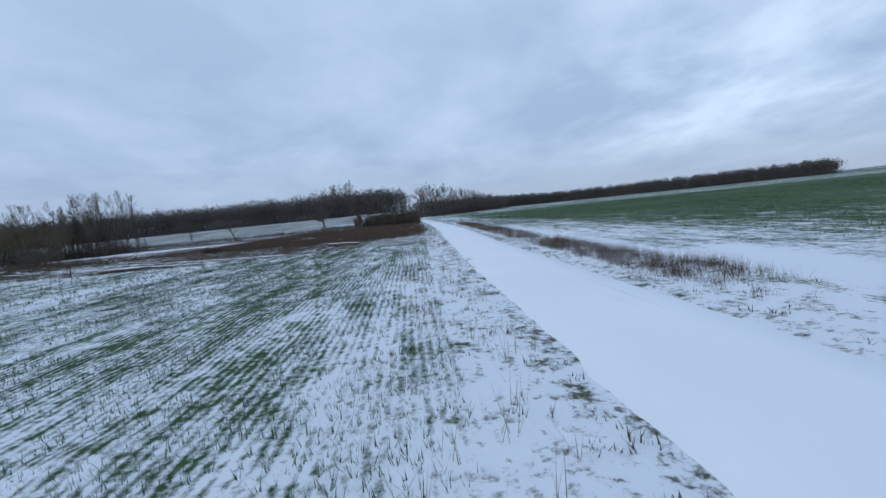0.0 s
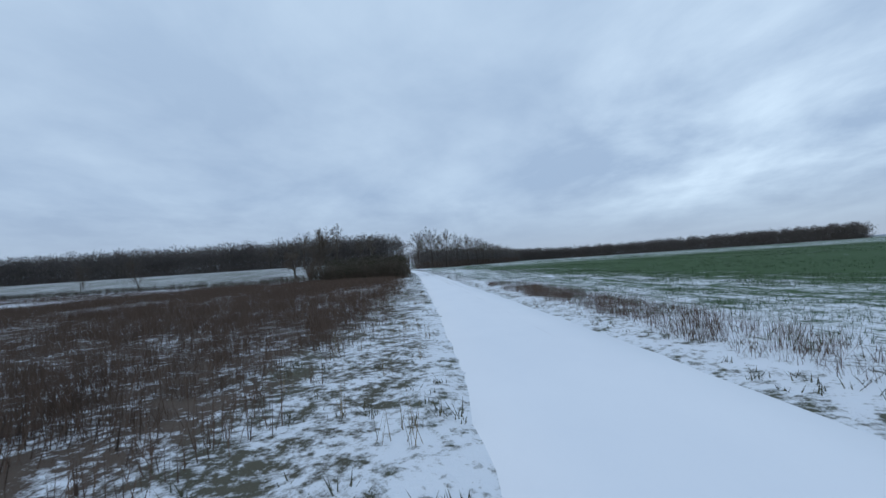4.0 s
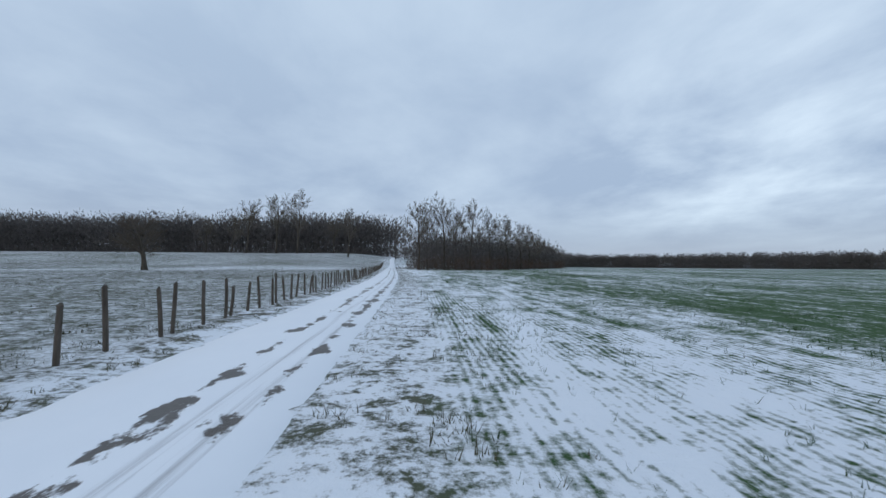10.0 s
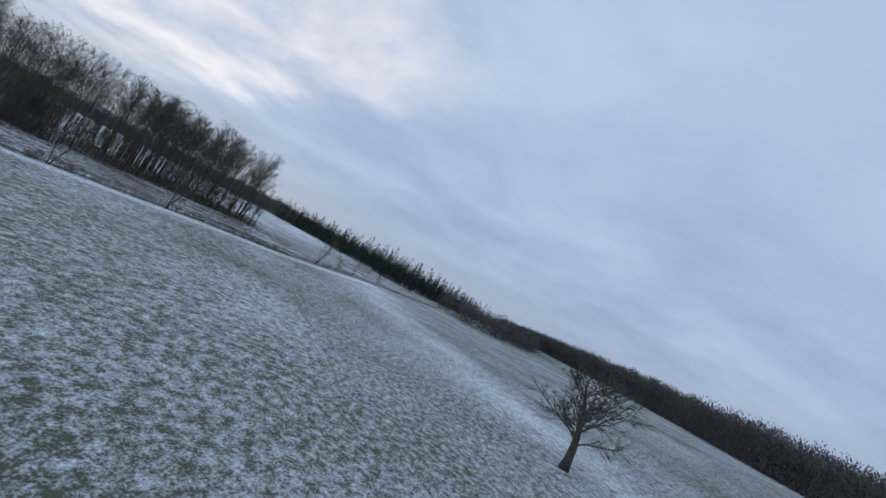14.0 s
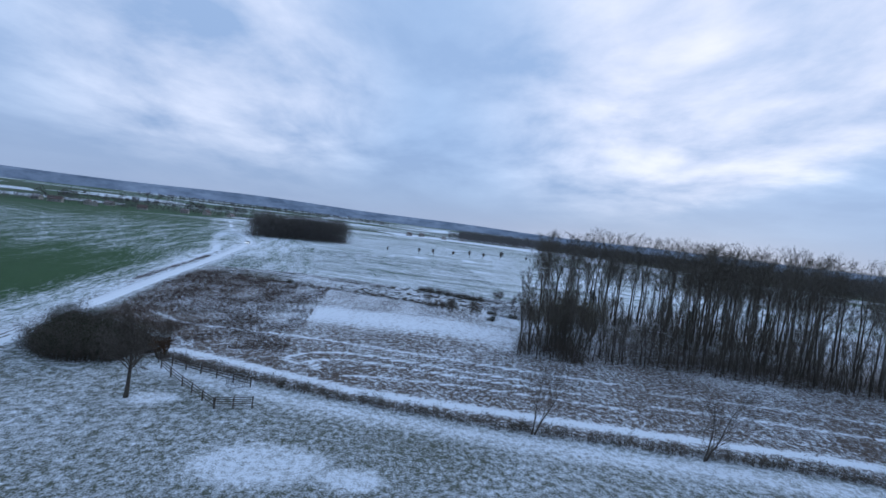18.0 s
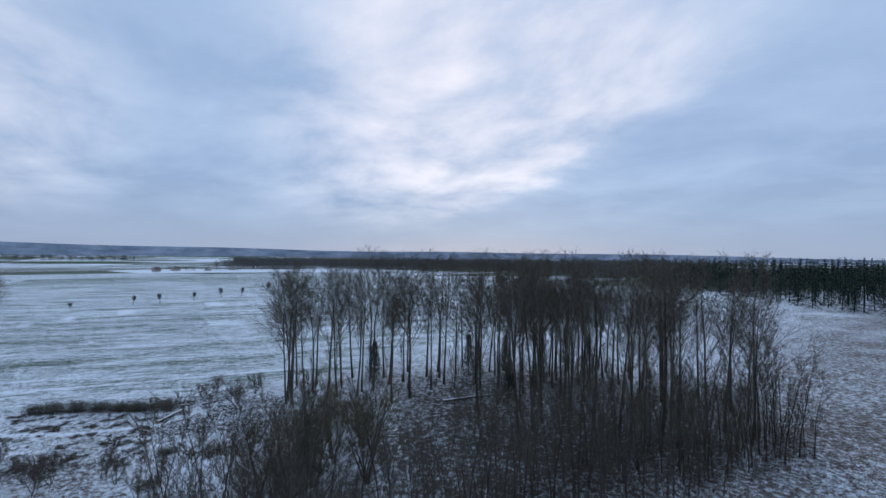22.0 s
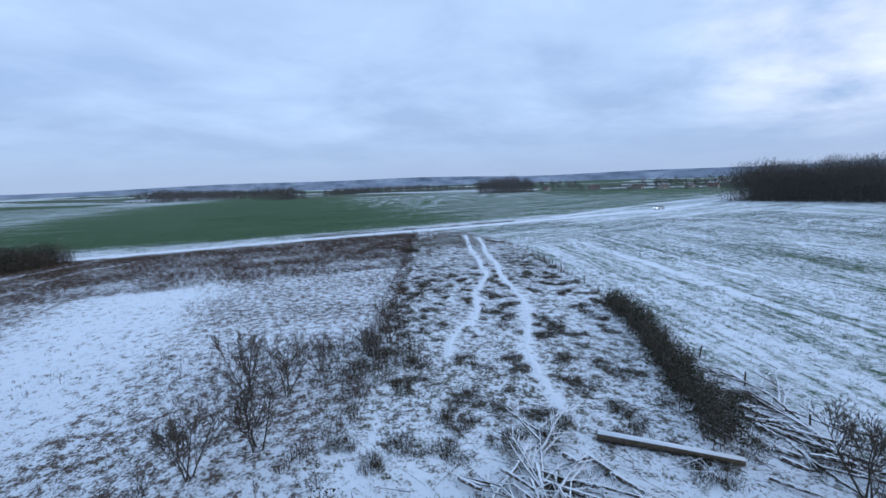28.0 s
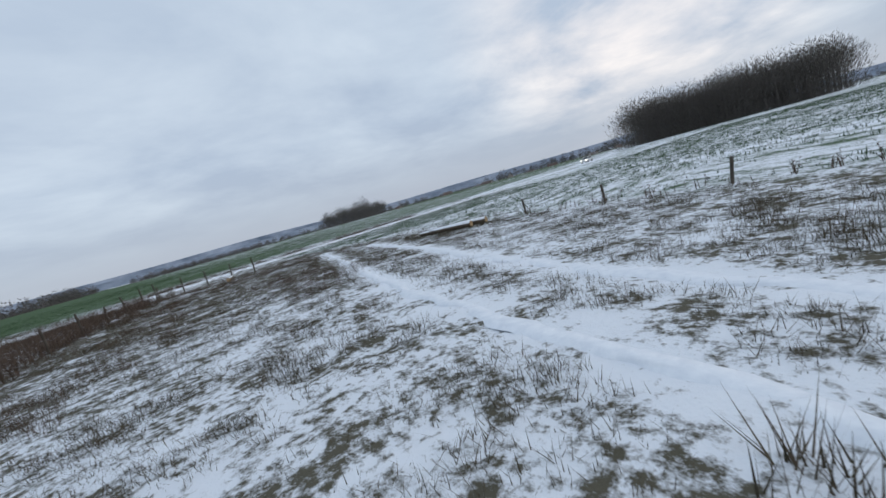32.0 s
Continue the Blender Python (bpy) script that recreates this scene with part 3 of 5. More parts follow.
def make_ground():
    xs, ys = axis(-165, 18, 0.65, -4600, 4600), axis(-5, 225, 0.65, -4600, 4600)
    X, Y = np.meshgrid(xs, ys)
    x, y = X.ravel(), Y.ravel()
    z = height(x, y)
    rx = road_x(y)
    roadd = np.abs(x - rx)
    east = x > rx
    # the road bed lies a little lower than its verges
    z = z - 0.10 * np.clip(1 - (roadd - 1.2) / 1.0, 0, 1)
    rng = np.random.default_rng(5)
    close = (np.hypot(x + 60, y - 90) < 260)
    z = z + np.where(close, rng.normal(0, 0.018, x.shape), 0)
    hedge_y = line_y(HEDGE, np.minimum(x, -13)) - np.where(x > -31, (x + 31) * 0.42, 0)
    sn, ss = line_y(STRIP_N, x), line_y(STRIP_S, x)
    soft = lambda d, w: np.clip(0.5 + d / w, 0, 1)
    pasture = soft(y - hedge_y, 1.5) * (~east) * soft(rx - 2.7 - x, 1.0) * (y < 420)
    wheat_e = soft(x - rx - 3.5, 0.6) * east
    wheat_w = soft(ss - y, 1.6) * (~east) * soft(rx - 3.15 - x, 0.6)
    wheat = np.maximum(wheat_e, wheat_w)
    rest = np.clip(1 - pasture - wheat, 0, 1)
    strip = rest * soft(y - ss, 1) * soft(sn - y, 3) * (x < rx - 3)
    weeds = rest * soft(y - sn, 3) * (x < rx - 2.2)
    brown = np.clip(weeds + strip * 0.45, 0, 1)
    brown = np.where(roadd < 4.5, brown * 0.4, brown)
    # cover: how much shows through the snow
    away = np.clip((np.abs(x - rx) - 5) / 16, 0, 1)
    bare = wheat_e * (-0.035 * np.clip((y - 98) / 14, 0, 1) * np.clip((175 - y) / 30, 0.3, 1) + 0.23 * away) * (1 - 0.65 * np.clip((y - 140) / 45, 0, 1)) * np.clip(0.40 + (y - 5) / 105, 0.40, 1) + wheat_w * (0.015 - 0.005 * np.clip((rx - 18 - x) / 20, 0, 1))
    bare = bare + pasture * 0.062 + weeds * (0.015 + 0.05 * np.clip((y - 95) / 12, 0, 1) + 0.07 * np.clip((x + 42) / 20, 0, 1)) + strip * (0.005 + 0.06 * np.clip((x + 36) / 8, 0, 1))
    verge = np.clip(1 - np.abs(roadd - 2.9) / 1.9, 0, 1)
    bare = bare - verge * np.where(east & (y > 85), 0.0, 0.06)
    # pale bands and trodden tracks
    band = np.clip(1 - near_line(x, y, [(-48, 90), (-63, 93), (-78, 96), (-92, 104)]) / 9, 0, 1)
    bare = bare - 0.11 * np.sqrt(band) * (weeds > 0.3)
    for pts, w, a in (([(-8, 104), (-13, 107.5), (-20, 111), (-31, 117.5)], 2.0, 0.34), ([(-29, 120), (-38, 123.5), (-47, 127.5), (-59, 132.5), (-74, 136), (-91, 140), (-110, 144), (-137, 151)], 1.4, 0.4),
                      ([(-18, 100), (-26, 106), (-36, 108), (-48, 110), (-60, 113), (-80, 119), (-100, 124)], 0.55, 0.3),
                      ([(-49, 124), (-46.6, 121), (-49, 118.6), (-54, 117.2), (-60, 118), (-70, 121), (-84, 125)], 0.42, 0.36),
                      ([(-52, 125), (-50, 122.4), (-53, 120.8), (-59, 121), (-72, 124.5), (-90, 129)], 0.42, 0.36),
                      ([(-56, 127), (-66, 127.5), (-80, 130), (-96, 134)], 0.42, 0.3),
                      ([(-100, 132), (-118, 136), (-140, 142), (-165, 150)], 0.55, 0.26), ([(-104, 127), (-125, 131), (-150, 138)], 0.5, 0.22),
                      ([(-34, 21), (-52, 26), (-69, 30.5), (-87, 36), (-120, 45)], 0.7, 0.35), ([(-28, 12), (-45, 17), (-63, 21.8), (-83, 26)], 0.6, 0.3),
                      ([(-15, -30), (-45, -52), (-80, -80), (-140, -100)], 1.5, 0.35), ([(9, 15), (10, -10), (22, -40), (34, -80), (46, -120)], 1.5, 0.35),
                      ([(5, 40), (8, 10), (14, -20), (24, -60)], 1.0, 0.3), ([(-8, 150), (-6, 180), (0, 215), (10, 260)], 0.5, 0.12)):
        bare = bare - 0.5 * a * np.clip(1.5 - near_line(x, y, pts) / (w * 0.62), 0, 1)
    for pts, w in TRAILS:
        bare = bare - 0.14 * np.clip(1.4 - near_line(x, y, pts) / (w * 1.2), 0, 1)
    # drifted snow on the pasture
    for cx, cy, a, b in ((-50.5, 149, 5.5, 3.0), (-58.5, 151, 2.5, 1.6), (-36, 137, 2.5, 1.4)):
        e = ((x - cx) / a) ** 2 + ((y - cy) / b) ** 2
        bare = bare - 0.15 * np.clip(1.6 - e, 0, 1) * pasture
    hollow = np.clip(1 - near_line(x, y, [(-46, 250), (-84, 225), (-110, 205), (-140, 180), (-185, 168)]) / 17, 0, 1)
    bare = bare - 0.10 * hollow
    drift = np.clip(1 - near_line(x, y, [(-32, 128), (-47, 134.5), (-57, 138), (-76, 143.5), (-106, 150.5), (-131, 158), (-190, 164)]) / 3.2, 0, 1)
    bare = bare - 0.15 * drift * (pasture > 0.3)
    # snowier under and round the felled wood
    fell = np.clip(1.4 - np.hypot((x + 106) / 17, (y - 74) / 15), 0, 1)
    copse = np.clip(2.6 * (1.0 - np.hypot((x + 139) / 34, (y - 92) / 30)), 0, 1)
    bare = np.clip(bare - 0.16 * fell + 0.07 * copse, -0.5, 0.45)
    far = np.clip((np.hypot(x + 60, y - 90) - 260) / 500, 0, 1)
    bare = bare + far * 0.10
    ewr = (wheat_w > 0.5) & (x < rx - 40)
    ewr = ewr | ((wheat_e > 0.5) & (x > rx + 120) & (y < 60))
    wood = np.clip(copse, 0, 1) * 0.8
    me = bpy.data.meshes.new("ground")
    nx, ny = len(xs), len(ys)
    idx = np.arange(nx * ny).reshape(ny, nx)
    quads = np.stack([idx[:-1, :-1], idx[:-1, 1:], idx[1:, 1:], idx[1:, :-1]], -1).reshape(-1, 4)
    me.vertices.add(nx * ny)
    me.vertices.foreach_set("co", np.stack([x, y, z], 1).ravel())
    me.loops.add(quads.size)
    me.loops.foreach_set("vertex_index", quads.ravel())
    me.polygons.add(len(quads))
    me.polygons.foreach_set("loop_start", np.arange(0, quads.size, 4))
    me.polygons.foreach_set("use_smooth", np.ones(len(quads), bool))
    me.update(calc_edges=True)
    one = np.ones_like(x)
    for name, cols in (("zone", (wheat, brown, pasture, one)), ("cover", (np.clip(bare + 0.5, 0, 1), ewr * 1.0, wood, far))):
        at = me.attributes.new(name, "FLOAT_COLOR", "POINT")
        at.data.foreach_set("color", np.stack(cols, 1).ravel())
    me.materials.append(M_GROUND)
    return tagged(new("ground", me), "snow-dusted fields, pasture and weedy fallow reaching far hills", "ground", kind="structure")


make_ground()


def make_road():
    pts = smooth_line(ROAD_PTS, 1.0)
    d = np.gradient(pts, axis=0)
    d /= np.linalg.norm(d, axis=1)[:, None]
    nrm = np.stack([d[:, 1], -d[:, 0]], 1)
    offs = [-1.68, -1.55, -0.8, 0, 0.8, 1.55, 1.68]
    lift = [-0.10, 0.0, 0.012, 0.03, 0.012, 0.0, -0.10]
    rng = random.Random(3)
    V, F, U, Wn = [], [], [], []
    along = 0.0
    for k, (p, n) in enumerate(zip(pts, nrm)):
        if k:
            along += float(np.linalg.norm(p - pts[k - 1]))
        for o, l in zip(offs, lift):
            e = o + (rng.uniform(-0.045, 0.045) if abs(o) > 1.5 else 0)
            q = p + n * e
            V.append((q[0], q[1], ground(p[0], p[1]) - 0.045 + l))
            U.append((e, along))
            y = p[1]
            thaw = max(0.0, min(1.0, (y - 108) / 10)) * max(0.0, min(1.0, (330 - y) / 60)) * (1.0 + 0.22 * math.exp(-((y - 119) / 6) ** 2) + 0.12 * math.exp(-((y - 168) / 9) ** 2))
            Wn.append((thaw, 0.35 + 0.65 * max(0.0, min(1.0, (y - 60) / 20)), 0, 1))
    m = len(offs)
    for k in range(len(pts) - 1):
        for j in range(m - 1):
            a = k * m + j
            F.append((a, a + 1, a + 1 + m, a + m))
    ob = part("road", V, F, M_ROAD, smooth=True)
    me = ob.data
    uv = me.uv_layers.new(name="UVMap")
    for lp in me.loops:
        uv.data[lp.index].uv = U[lp.vertex_index]
    at = me.attributes.new("worn", "FLOAT_COLOR", "POINT")
    at.data.foreach_set("color", np.array(Wn).ravel())
    return tagged(ob, "narrow country lane under snow with thawed wheel tracks", "road", kind="structure")


make_road()


def trail(pts, wide, seed):
    """A narrow trodden path of packed snow."""
    rg = random.Random(seed)
    p = smooth_line(pts, 0.45)
    d = np.gradient(p, axis=0)
    d /= np.linalg.norm(d, axis=1)[:, None]
    V, F = [], []
    for k, (q, e) in enumerate(zip(p, d)):
        sway = rg.gauss(0, 0.06)
        for o, up in ((-0.7, -0.03), (-0.35, 0.019), (0.35, 0.019), (0.7, -0.03)):
            w = o * wide * rg.uniform(0.6, 1.3) + sway
            x, y = q[0] - e[1] * w, q[1] + e[0] * w
            V.append((x, y, ground(x, y) + up + 0.012 + rg.uniform(-0.012, 0.008)))
        if k:
            a = 4 * (k - 1)
            F.extend((a + j, a + 4 + j, a + 5 + j, a + 1 + j) for j in range(3))
    return tagged(part("trodden_trail", V, F, M_SNOW, smooth=True), "narrow trail of trodden snow through the rough grass", "path", kind="structure")


for n, (line, wide) in enumerate(TRAILS):
    trail(line, wide, n + 1)

# ---- trees: a few kinds, then copies ----
NURSERY = []


def kinds(make, n):
    out = [make(k) for k in range(n)]
    NURSERY.extend(out)
    return out


POPLARS = kinds(lambda k: tree("forest_tree", 11 + k, 21.5, 0.20, TALL, "tall slender bare forest tree with a fanned crown, on snowy ground", twig=M_CROWN), 5)
SAPLINGS = kinds(lambda k: tree("sapling", 31 + k, 12.0, 0.075, POLE, "thin bare sapling in the copse undergrowth", twig=M_CROWN), 3)
WILLOWS = kinds(lambda k: tree("willow_clump", 41 + k, 10.5, 0.13, dict(BUSHY, thin=0.012), "bare many-stemmed willow clump with olive-brown twigs", twig=M_WILLOW, stems=6), 2)
SHRUBS = kinds(lambda k: tree("shrub", 51 + k, 4.2, 0.05, BUSHY, "bare twiggy shrub growing in snow", "shrub", stems=4), 3)
HEDGERS = kinds(lambda k: tree("hedgerow_tree", 45 + k, 10.0, 0.13, dict(BUSHY, thin=0.013), "bare small tree growing out of the field hedge", stems=2), 2)
OAKS = kinds(lambda k: tree("broad_tree", 61 + k, 21.0, 0.42, OAK, "large bare broad-crowned tree beside the lane", twig=M_CROWN), 3)


def scatter(rng, corners, n, gap, keep=lambda x, y: True):
    """Random places inside a polygon, at least gap metres apart."""
    xs, ys = [c[0] for c in corners], [c[1] for c in corners]
    out, tries = [], 0
    while len(out) < n and tries < n * 80:
        tries += 1
        x, y = rng.uniform(min(xs), max(xs)), rng.uniform(min(ys), max(ys))
        inside = False
        for (x0, y0), (x1, y1) in zip(corners, corners[1:] + corners[:1]):
            if (y0 > y) != (y1 > y) and x < (x1 - x0) * (y - y0) / (y1 - y0) + x0:
                inside = not inside
        if inside and keep(x, y) and all((x - a) ** 2 + (y - b) ** 2 > gap * gap for a, b in out):
            out.append((x, y))
    return out


# copse with the felled clearing
rng = random.Random(7)
EDGE_TREES = [(-109.3, 68.2), (-109.8, 64.0), (-111.6, 60.0), (-114.8, 63.0), (-120.3, 70.2), (-122.4, 67.8), (-130.6, 71.1), (-113.5, 57.6), (-117, 58.5)]
for n, (x, y) in enumerate(EDGE_TREES):
    tagged(put_copy(POPLARS[n % 5], x, y, rng.uniform(0.92, 1.06), rng.uniform(0, 360)), group="tall trees of the copse")


GLADE = smooth_line([(-113, 103), (-115, 97), (-115.5, 91), (-113.5, 86), (-108, 80), (-99, 73)], 2.0)


def clearing(x, y):
    if np.min(np.hypot(GLADE[:, 0] - x, GLADE[:, 1] - y)) < 7.5:
        return True
    return ((x + 108) / 14) ** 2 + ((y - 78) / 11) ** 2 < 1 or ((x + 128) / 14) ** 2 + ((y - 82) / 5) ** 2 < 1


COPSE = [(-94, 112), (-122, 118), (-160, 127), (-167, 116), (-158, 90), (-146, 68), (-124, 60), (-112, 57), (-116, 78), (-113, 94), (-98, 98)]
HIGH = [(-106, 70), (-112, 57), (-124, 58), (-146, 62), (-174, 80), (-172, 112), (-158, 122), (-138, 108), (-130, 90), (-119, 75)]
for n, (x, y) in enumerate(scatter(rng, HIGH, 104, 2.6, lambda x, y: not clearing(x, y))):
    tagged(put_copy(POPLARS[n % 5], x, y, rng.uniform(0.88, 1.10), rng.uniform(0, 360), wide=rng.uniform(0.9, 1.15)), group="tall trees of the copse")
FRONT = [(-92, 111), (-122, 116.5), (-161, 126.5), (-166, 119), (-150, 112), (-122, 107), (-96, 101)]
for n, (x, y) in enumerate(scatter(rng, FRONT, 128, 1.5)):
    tagged(put_copy(SAPLINGS[n % 3], x, y, rng.uniform(0.70, 1.30), rng.uniform(0, 360), wide=1.1), group="saplings of the copse")
for n, (x, y) in enumerate(scatter(rng, COPSE, 112, 2.2, lambda x, y: not clearing(x, y))):
    tagged(put_copy(SAPLINGS[n % 3], x, y, rng.uniform(0.45, 1.0), rng.uniform(0, 360)), group="saplings of the copse")
for x, y, s in ((-108.2, 89, 1.0), (-112.8, 91.2, 0.95), (-104, 94, 0.9), (-100, 98, 0.85), (-109, 97, 0.9), (-112.6, 88.0, 0.7), (-105.5, 91, 0.9), (-101, 92, 0.85), (-97, 96, 0.8)):
    tagged(put_copy(WILLOWS[int(x) % 2], x, y, s, rng.uniform(0, 360)), group="willow clumps")
for x, y, s in ((-109.2, 82.2, 0.85), (-113.5, 85.1, 0.8), (-112.6, 88.7, 1.0), (-100.2, 82, 0.8), (-102, 61, 0.8), (-98, 57.5, 0.9), (-106, 57, 0.9), (-100.1, 53, 0.8),
                (-90, 82, 0.7), (-86, 80.5, 0.8), (-79, 78.6, 0.9), (-80.2, 76.5, 0.8), (-77.6, 74.4, 0.6), (-76.5, 71, 0.5), (-74.5, 69, 0.8), (-84.9, 77.9, 0.9), (-29.5, 119, 0.9), (-30, 124, 0.9)):
    tagged(put_copy(SHRUBS[int(-x) % 3], x, y, s, rng.uniform(0, 360)), group="shrubs by the copse")

EAST_END = [(-86, 112.5), (-99, 115), (-101, 100), (-91, 101)]
for n, (x, y) in enumerate(scatter(rng, EAST_END, 40, 1.3)):
    tagged(put_copy(SAPLINGS[n % 3], x, y, rng.uniform(0.8, 1.35), rng.uniform(0, 360), wide=1.1), group="saplings of the copse")

# hedgerow trees along the pasture
for n, (x, y, h) in enumerate(((-78.2, 141.8, 0.80), (-96.8, 146.2, 0.82), (-146, 156.5, 0.95), (-161, 158.5, 0.6), (-172, 159.5, 0.6), (-200, 162, 0.6), (-186, 160.5, 0.55))):
    tagged(put_copy(HEDGERS[n % 2], x, y, h, rng.uniform(0, 360), wide=0.95), group="hedgerow trees")

# the two single trees of the pasture
tag_tree = tree("old_fruit_tree", 77, 8.8, 0.27, KNOB, "old bare fruit tree with dense clumps in its crown", clumps=44)
tag_tree.matrix_world = pose(-33.4, 137.2, ground(-33.4, 137.2), 0, 0, 20)
tag_tree.scale = (0.85, 0.85, 1.05)
LEAN = tree("leaning_pasture_tree", 78, 6.2, 0.34, FRUIT, "single bare pasture tree with a slightly leaning trunk", lean=(0.22, 0.05))
LEAN.matrix_world = pose(-72.8, 221.5, ground(-72.8, 221.5), 0, 0, 140)
LEAN.scale = (1.6, 1.6, 1.5)

# russet pollard by the thicket
RED = tree("pollard", 79, 3.0, 0.16, dict(BUSHY, thin=0.02), "small pollard tree with russet twigs beside the thicket", twig=M_RUST, stems=3)
RED.matrix_world = pose(-31.0, 124.6, ground(-31.0, 124.6), 0, 0, 0)

# big trees at the lane's far end
for n, (x, y, s) in enumerate(((-82, 314, 1.12), (-93, 318, 1.15), (-104, 314, 1.02), (-58, 306, 0.80), (-24, 259, 0.98), (-17, 262, 1.04), (-10, 260, 0.92), (-14, 270, 0.9), (-4, 267, 0.86), (2, 276, 0.80), (7, 287, 0.80), (11, 298, 0.72), (4, 300, 0.78), (-23, 272, 0.85), (15, 310, 0.72), (19, 324, 0.64), (24, 340, 0.68), (28, 356, 0.60), (34, 374, 0.58), (39, 394, 0.5), (47, 418, 0.6), (-120, 330, 0.72), (-68, 318, 0.66), (-135, 334, 0.7))):
    tagged(put_copy(OAKS[n % 3], x, y, s * (0.84 if x > -50 else 0.95), rng.uniform(0, 360)), group="large trees by the lane")


# ---- woods seen from afar: many small bare crowns, joined ----
def triangles(name, P, material):
    """One mesh of loose triangles from an array of corner triples."""
    P = np.asarray(P, float).reshape(-1, 3)
    me = bpy.data.meshes.new(name)
    me.vertices.add(len(P))
    me.vertices.foreach_set("co", P.ravel())
    me.loops.add(len(P))
    me.loops.foreach_set("vertex_index", np.arange(len(P)))
    me.polygons.add(len(P) // 3)
    me.polygons.foreach_set("loop_start", np.arange(0, len(P), 3))
    me.update(calc_edges=True)
    me.materials.append(material)
    return new(name, me)


def far_wood(name, places, tall, label, material, conifer=False, blades=70, low=0.42, seed=1, wd0=0.16, vary=(0.66, 1.14)):
    rg = np.random.default_rng(seed)
    P = np.array(places, float)
    n = len(P)
    h = (tall * rg.uniform(*vary, n))[:, None]
    z = height(P[:, 0], P[:, 1])[:, None]
    x, y = P[:, :1], P[:, 1:]
    shape = (n, blades)
    a = rg.uniform(0, 2 * np.pi, shape)
    if conifer:
        t = rg.random(shape) ** 1.15
        r = h * 0.17
        rr, zz = r * (1 - t) * rg.uniform(0.2, 1.1, shape), z + h * (0.02 + 0.90 * t)
        ln, wd, up, tilt = r * (0.9 - 0.5 * t), 0.5, -0.25, 0.6
    else:
        r = h * rg.uniform(0.20, 0.32, (n, 1))
        u, el = rg.random(shape) ** 0.40, np.arcsin(rg.uniform(-0.75, 1.0, shape))
        rr, zz = r * u * np.cos(el), z + h * 0.58 + h * 0.36 * u * np.sin(el)
        under = rg.random(shape) < low
        rr = np.where(under, r * 1.7 * np.sqrt(rg.random(shape)), rr)
        zz = np.where(under, z + rg.uniform(-0.01, 0.66, shape) * h, zz)
        ln, wd, up, tilt = h * 0.065, wd0, 0.9, 0.6
    px, py = x + np.cos(a) * rr, y + np.sin(a) * rr
    b = a + rg.uniform(-0.8, 0.8, shape)
    turn = rg.uniform(0, 2 * np.pi, shape)
    wide = wd * rg.uniform(0.5, 1.2, shape)
    dx, dy, dz = np.cos(b) * ln * tilt, np.sin(b) * ln * tilt, up * ln * rg.uniform(0.5, 1.2, shape)
    T = np.stack([np.stack([px - np.sin(turn) * wide, py + np.cos(turn) * wide, zz], -1), np.stack([px + np.sin(turn) * wide, py - np.cos(turn) * wide, zz], -1), np.stack([px + dx, py + dy, zz + dz], -1)], -2)
    trunk = []
    for q in (0.0, 1.57):
        c, d = 0.012 * h * math.cos(q), 0.012 * h * math.sin(q)
        trunk.append(np.stack([np.concatenate([x - c, y - d, z - 0.2], 1), np.concatenate([x + c, y + d, z - 0.2], 1), np.concatenate([x, y, z + h * 0.9], 1)], 1))
    return tagged(triangles(name, np.concatenate([T.reshape(-1, 3), *(k.reshape(-1, 3) for k in trunk)]), material), label, "wood", kind="stuff")


def belt(rng, line, deep, gap):
    """Places along a line, several rows deep to its left."""
    p = smooth_line(line, gap)
    out = []
    for a, b in zip(p[:-1], p[1:]):
        d = (b - a) / np.linalg.norm(b - a)
        nn = np.array([-d[1], d[0]])
        for k in range(int(deep / gap)):
            q = a + d * rng.uniform(-0.5, 1.5) * gap + nn * (k * gap + rng.uniform(-0.7, 0.7) * gap)
            out.append((q[0], q[1]))
    return out


rng = random.Random(21)
far_wood("lane_wood", scatter(rng, [(-26, 258), (-8, 258), (28, 345), (46, 420), (44, 440), (20, 420), (-10, 340), (-27, 290)], 190, 4.0), 12.5, "bare wood at the lane's far end", M_FAR_HAZED, blades=520, seed=2, wd0=0.17, low=0.6)
far_wood("lane_thicket", scatter(rng, [(-27, 252), (-6, 252), (30, 335), (50, 425), (46, 428), (24, 345), (-12, 268), (-27, 266)], 210, 2.0), 5, "russet brushwood edge of the lane wood", mat_plain("russet_brush", (0.06, 0.040, 0.030), (0.13, 0.085, 0.060), 0.3, island=True, bmp=0), blades=120, seed=3, wd0=0.06, low=0.75)
far_wood("north_wood", belt(rng, [(-700, 240), (-560, 290), (-430, 320), (-330, 335), (-230, 345), (-150, 352), (-95, 350), (-50, 360)], 40, 5.5), 22.5, "long dark bare wood behind the pasture", M_FAR_HAZED, vary=(0.84, 1.10), blades=420, seed=4, wd0=0.30, low=0.58)
far_wood("east_wood", belt(rng, [(20, 690), (120, 760), (200, 800), (300, 740), (420, 640), (490, 574)], 42, 7.0), 22, "long bare wood beyond the green field", M_FAR_HAZED, vary=(0.84, 1.10), blades=420, seed=5, wd0=0.55, low=0.6)
far_wood("lane_end_trees", belt(rng, [(-130, 520), (-70, 540), (0, 560), (60, 600)], 30, 8.0), 14, "bare trees where the lane ends", M_FAR_HAZED, blades=320, seed=6, wd0=0.25)
far_wood("spruce_wood", scatter(rng, [(-335, 150), (-350, 94), (-420, 16), (-475, -60), (-800, -120), (-820, 120), (-600, 230)], 1200, 6.5), 25, "dark spruce wood closing off the snowy fields", M_SPRUCE, conifer=True, blades=130, seed=7, vary=(0.55, 1.15))
